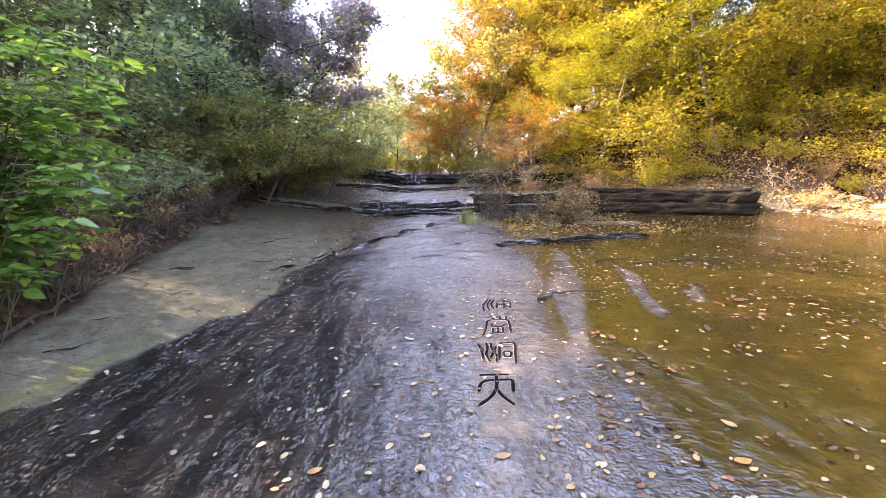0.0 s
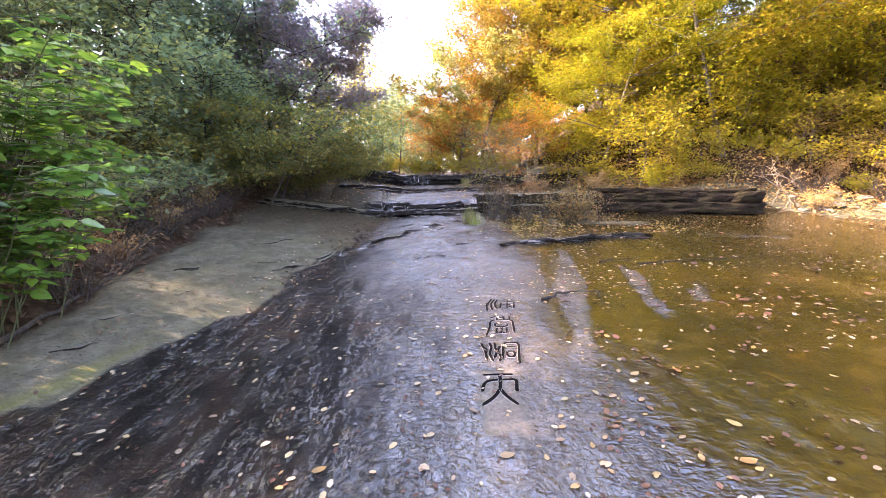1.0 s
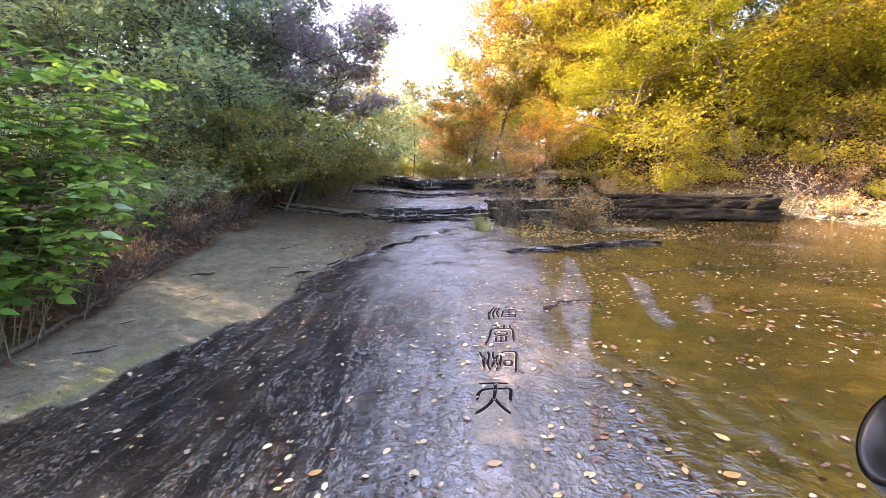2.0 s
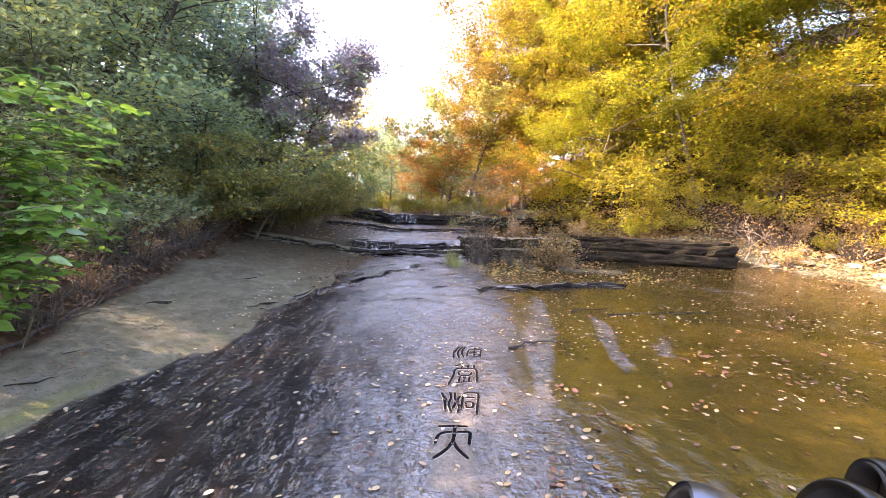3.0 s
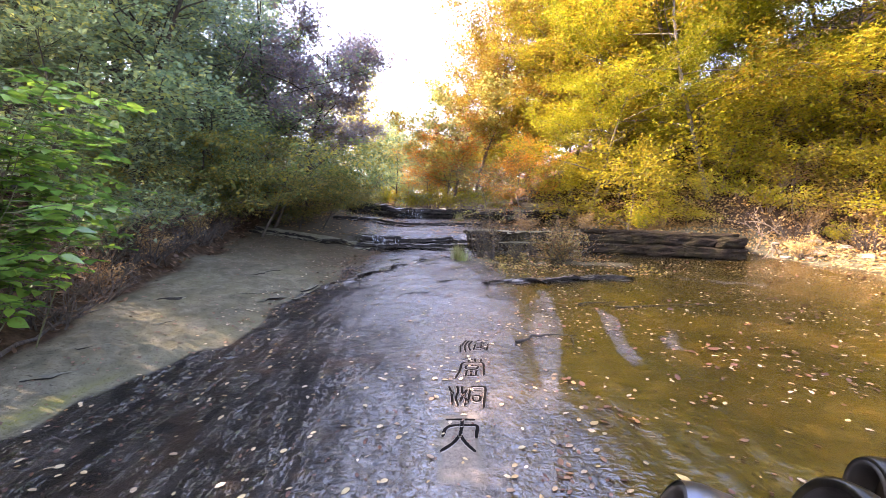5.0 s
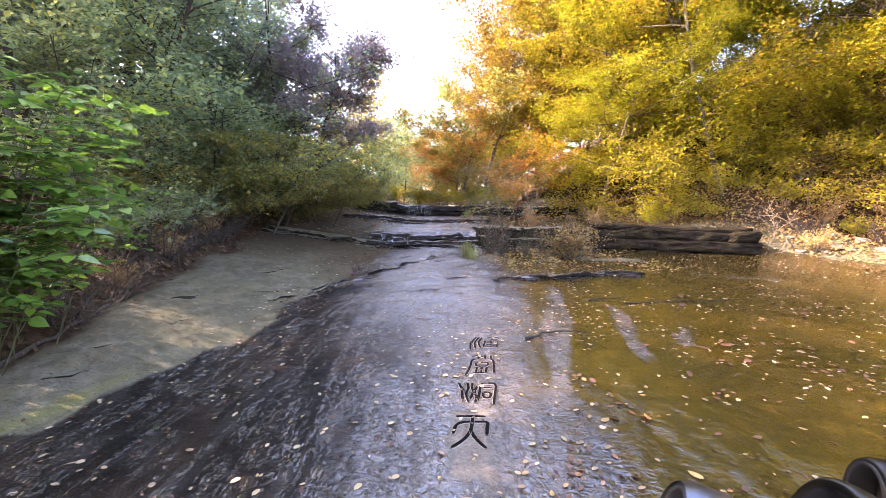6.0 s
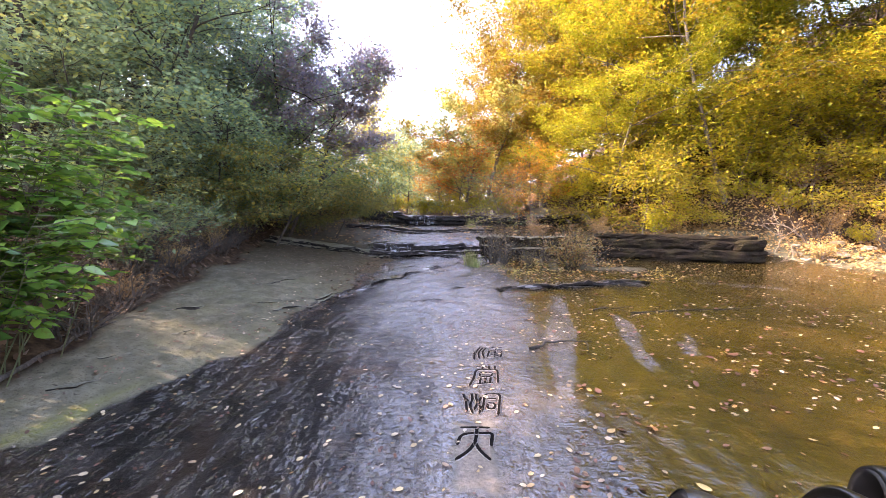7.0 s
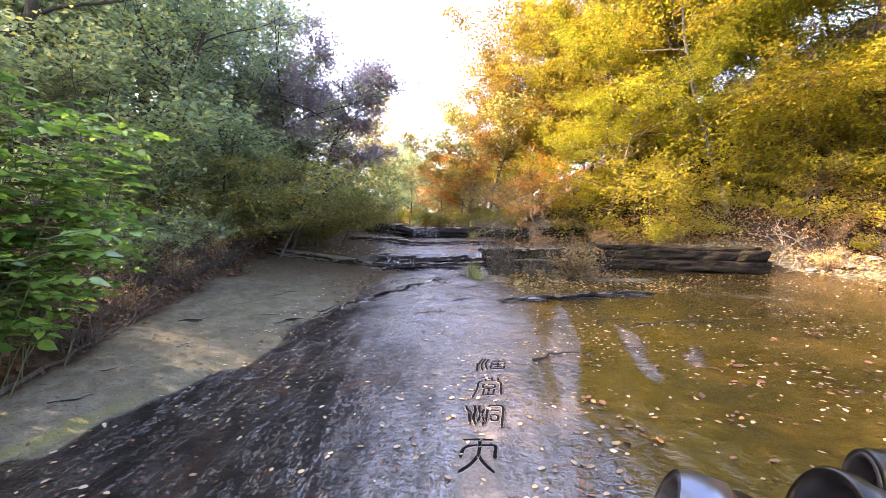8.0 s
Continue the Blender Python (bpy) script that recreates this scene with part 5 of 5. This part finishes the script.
scatter("leaf_litter", "leaves caught round the shrubs on the rock", 900, (0.6, 4.4, 7.4, 10.3), lambda x, y: ease(wob(x, y, 1.1, 41.0), -0.2, 0.3) * ease(x, 0.6, 1.2), 0.05, L_WITHER, 57, 0.7, 0.04)
scatter("leaf_litter", "orange leaves caught round the shrubs on the rock", 260, (0.8, 4.0, 7.6, 10.2), lambda x, y: 1, 0.06, L_ORANGE, 58, 0.6, 0.04)
scatter("leaf_litter", "brown debris gathered along the edge of the slab", 900, (-3.2, -0.8, 4.6, 10.3), lambda x, y: math.exp(-((x - slab_edge(y) + 0.05) / 0.28) ** 2) * (0.3 + 0.7 * ease(y, 6, 8)), 0.045, L_BROWN_SHADED, 61, 0.5, 0.01)
scatter("leaf_litter", "dark scraps lying on the dry slab", 420, (-4.6, -1.9, 1.5, 10.0), lambda x, y: (x > left_foot(y)) * (x < slab_edge(y)), 0.035, L_DARK, 62, 0.3, 0.006)
scatter("leaf_litter", "leaf scraps along the dry slab", 420, (-5.2, -1.6, 1.5, 10.3), lambda x, y: (x > left_foot(y)) * (x < slab_edge(y) + 0.2) * (0.15 + 0.85 * ease(y, 6.0, 9.0)), 0.05, L_BROWN_SHADED, 59, 0.3, 0.008)
scatter("leaf_litter", "brown leaves gathered on the upper terrace", 1100, (-4.6, 3.4, 10.9, 15.0), lambda x, y: 1 - math.exp(-((x + 0.9) / 1.1) ** 2), 0.07, L_BROWN, 60, 0.5, 0.02)


# ---- dead branches and stones ----
def dead_branch(name, points, r, seed, label, mat=TWIG, forks=3):
    sk = Skeleton(seed)
    pts = []
    for a, b in zip(points, points[1:]):
        a, b = Vector(a), Vector(b)
        pts += [a.lerp(b, i / 5) + Vector([sk.rnd.gauss(0, r * 0.5) for _ in range(3)]) for i in range(5)]
    pts.append(Vector(points[-1]))
    sk.tubes["main"] = [(pts, [r * (1 - 0.8 * i / (len(pts) - 1)) for i in range(len(pts))])]
    root = part(name, sk.wood(name, "main", 6), mat)
    for i in range(forks):
        p, d = sk.at(pts, 0.25 + 0.7 * sk.rnd.random())
        sk.tubes["fork"] = []
        sk.stem("fork", p, d + Vector((sk.rnd.gauss(0, 0.6), sk.rnd.gauss(0, 0.6), abs(sk.rnd.gauss(0, 0.3)))), 9 * r + 0.25, r * 0.4, r * 0.1, 0.15, 0, 4)
        part("side_twig", sk.wood("side_twig", "fork", 5), mat, root)
    return tagged(root, label, "branch", "dead branches")


def lie(x, y, up=0.015):
    return (x, y, height(x, y) + up)


dead_branch("fallen_twig", [lie(0.95, 4.2), lie(1.15, 4.38), lie(1.4, 4.43, 0.03), lie(1.66, 4.42, 0.02)], 0.02, 1, "thin dark curved twig lying on the bed", BARK_WET, 1)
dead_branch("fallen_twig", [lie(2.5, 5.6), lie(3.2, 5.75), lie(4.4, 5.9)], 0.01, 2, "long thin dark twig lying in the pool", BARK_WET, 2)
dead_branch("fallen_twig", [lie(2.05, 5.7), lie(2.25, 5.85), lie(2.5, 5.75)], 0.012, 3, "short dark twig lying in the pool", BARK_WET, 2)
dead_branch("fallen_branch", [lie(7.7, 10.3, 0.05), lie(7.6, 10.0, 0.5), lie(7.1, 9.9, 0.85)], 0.025, 4, "bleached dead branch tangled at the end of the ledge", TWIG, 7)
dead_branch("fallen_branch", [lie(8.1, 10.1, 0.03), lie(7.7, 9.8, 0.35), lie(7.5, 9.5, 0.1)], 0.02, 5, "bleached dead branch tangled at the end of the ledge", TWIG, 7)
dead_branch("fallen_branch", [lie(8.6, 10.4, 0.03), lie(8.0, 10.2, 0.6), lie(7.4, 10.3, 1.0)], 0.02, 6, "bleached dead branch tangled at the end of the ledge", TWIG, 8)
dead_branch("fallen_branch", [lie(-3.42, 2.6, 0.03), lie(-3.55, 3.6, 0.05), lie(-3.8, 4.5, 0.04)], 0.03, 7, "dark root lying along the foot of the bank", BARK_DARK, 3)
dead_branch("fallen_branch", [lie(-4.6, 5.5, 0.03), lie(-4.9, 6.6, 0.25), lie(-5.6, 7.6, 0.5)], 0.025, 8, "dark dead branch on the shaded bank", BARK_DARK, 6)
dead_branch("fallen_branch", [lie(9.8, 9.4, 0.03), lie(10.6, 9.0, 0.3), lie(11.4, 9.2, 0.4)], 0.025, 9, "pale dead branch on the sunlit bank", TWIG, 6)
dead_branch("fallen_branch", [lie(10.2, 10.6, 0.4), lie(11.4, 10.2, 1.2), lie(12.6, 10.6, 1.7)], 0.02, 10, "pale dead branch on the sunlit bank", TWIG, 8)
dead_branch("fallen_branch", [lie(0.3, 14.4, 0.05), lie(0.9, 13.6, 0.35), lie(1.4, 13.0, 0.5)], 0.016, 11, "bleached stick leaning below the upper fall", TWIG, 3)


def stone(x, y, size, seed, mat=M_STONE, flat=0.5):
    bm = bmesh.new()
    bmesh.ops.create_icosphere(bm, subdivisions=3, radius=1)
    for v in bm.verts:
        d = v.co.copy()
        v.co = d * (1 + 0.35 * noise.noise(d * 1.3 + Vector((seed, 0, 0))) + 0.1 * noise.noise(d * 4 + Vector((seed, 3, 0))))
        v.co.x *= size * 1.3
        v.co.y *= size
        v.co.z = max(-0.3, v.co.z) * size * flat
    ob = part("stone", bm, mat)
    ob.matrix_basis = Matrix.Translation((x, y, height(x, y) + 0.05 * size)) @ Matrix.Rotation(seed * 1.7, 4, "Z")
    return tagged(ob, "pale flat stone at the foot of the sunlit bank", "stone", "stones along the bank")


rs_ = random.Random(77)
for i in range(26):
    y = rs_.uniform(5.0, 11.0)
    stone(right_foot(y) + rs_.uniform(-0.3, 1.5), y, rs_.uniform(0.05, 0.16), i + 1)


# ---- falling water ----
fall(-1.7, -0.8, 15.0, 1.96, 1.55, 0.14, 20, 1)
fall(-1.8, -1.4, 10.40, 1.14, 0.80, 0.14, 10, 2)
fall(-1.2, -1.05, 10.42, 1.08, 0.82, 0.10, 3, 3)


# ---- pipe ends of the camera's mount, on an added stand ----
def lathe(name, profile, sides=40):
    """Turns (along x, radius) about the x axis."""
    verts, faces = [], []
    for u, r in profile:
        for k in range(sides):
            a = 2 * math.pi * k / sides
            verts.append((u, r * math.cos(a), r * math.sin(a)))
    for i in range(len(profile) - 1):
        for k in range(sides):
            a, b = i * sides + k, i * sides + (k + 1) % sides
            faces.append((a, b, b + sides, a + sides))
    return raw_mesh(name, verts, faces, True)


def steel_stand():
    """Black and steel pipe ends of the camera's mount, clamped on an added, unseen post that stands on the rock."""
    root = new("steel_stand")
    root.matrix_basis = Matrix.Translation((0.56, 0.12, height(0.56, 0.12)))
    top = root.matrix_basis.translation.z

    def aim(centre, way):
        f = Vector(way).normalized()
        side = Vector((0, 0, 1)).cross(f).normalized()
        m = Matrix((f, side, f.cross(side))).transposed().to_4x4()
        m.translation = Vector(centre) - Vector((0.56, 0.12, top))
        return m

    for centre, way, r, hollow in (((0.405, 0.080, 1.470), (-0.82, 0.30, 0.34), 0.026, False), ((0.478, 0.083, 1.467), (-0.85, 0.12, 0.30), 0.028, True), ((0.519, 0.102, 1.475), (-0.88, 0.30, 0.12), 0.024, False)):
        m = aim(centre, way)
        if hollow:
            prof = [(-0.10, r), (-0.012, r), (-0.004, r * 1.06), (0.004, r * 1.06), (0.006, r * 0.98), (0.004, r * 0.86), (-0.05, r * 0.84), (-0.05, 0.0)]
        else:
            prof = [(-0.10, r * 1.05), (-0.018, r * 1.05), (-0.016, r * 0.98), (-0.013, r * 0.98), (-0.011, r * 1.04), (0.006, r * 0.92), (0.010, r * 0.84), (0.008, r * 0.74), (-0.004, r * 0.70), (-0.004, 0.0)]
        pipe = part("pipe_end", lathe("pipe_end", prof), M_STEEL, root, "open dark steel pipe end" if hollow else "polished steel pipe end")
        pipe.matrix_basis = m
        # added lining, black so that the mouth's inner shade is in its colour
        ring = part("rubber_lining", lathe("rubber_lining", [(0.0045, r * 0.87), (0.0, r * 0.80), (-0.045, r * 0.79), (-0.047, 0.0)] if hollow else [(0.0085, r * 0.80), (0.011, r * 0.76), (0.009, r * 0.70), (-0.003, r * 0.68)]), M_BLACK, pipe, "black lining for the shade inside the pipe")
        ring.matrix_basis = Matrix.Identity(4)
        # added band, its lighter bluish colour paints the sky's reflection
        if centre[0] < 0.45:
            part("band", lathe("band", [(-0.0105, r * 1.0), (-0.0105, r * 1.06), (0.002, r * 0.99), (0.0065, r * 0.93), (0.0105, r * 0.85)]), M_SKY_GLINT, pipe, "band toned bright as a sky reflection")
    # post, crossbar and base plate are unseen, added to carry the pipe ends
    post = part("post", lathe("post", [(0.0, 0.02), (1.36, 0.02), (1.37, 0.0)], 24), M_STEEL, root)
    post.matrix_basis = Matrix.Rotation(radians(-90), 4, "Y")
    bar = part("crossbar", lathe("crossbar", [(-0.11, 0.0), (-0.11, 0.018), (0.05, 0.018), (0.05, 0.0)], 24), M_STEEL, root)
    bar.matrix_basis = Matrix.Translation((0, 0.0, 1.36))
    foot = part("base_plate", lathe("base_plate", [(-0.01, 0.0), (-0.01, 0.09), (0.012, 0.085), (0.015, 0.0)], 32), M_STEEL, root)
    foot.matrix_basis = Matrix.Rotation(radians(-90), 4, "Y")
    return tagged(root, "dark steel pipe ends of a camera mount, on an added stand", "stand")


steel_stand()
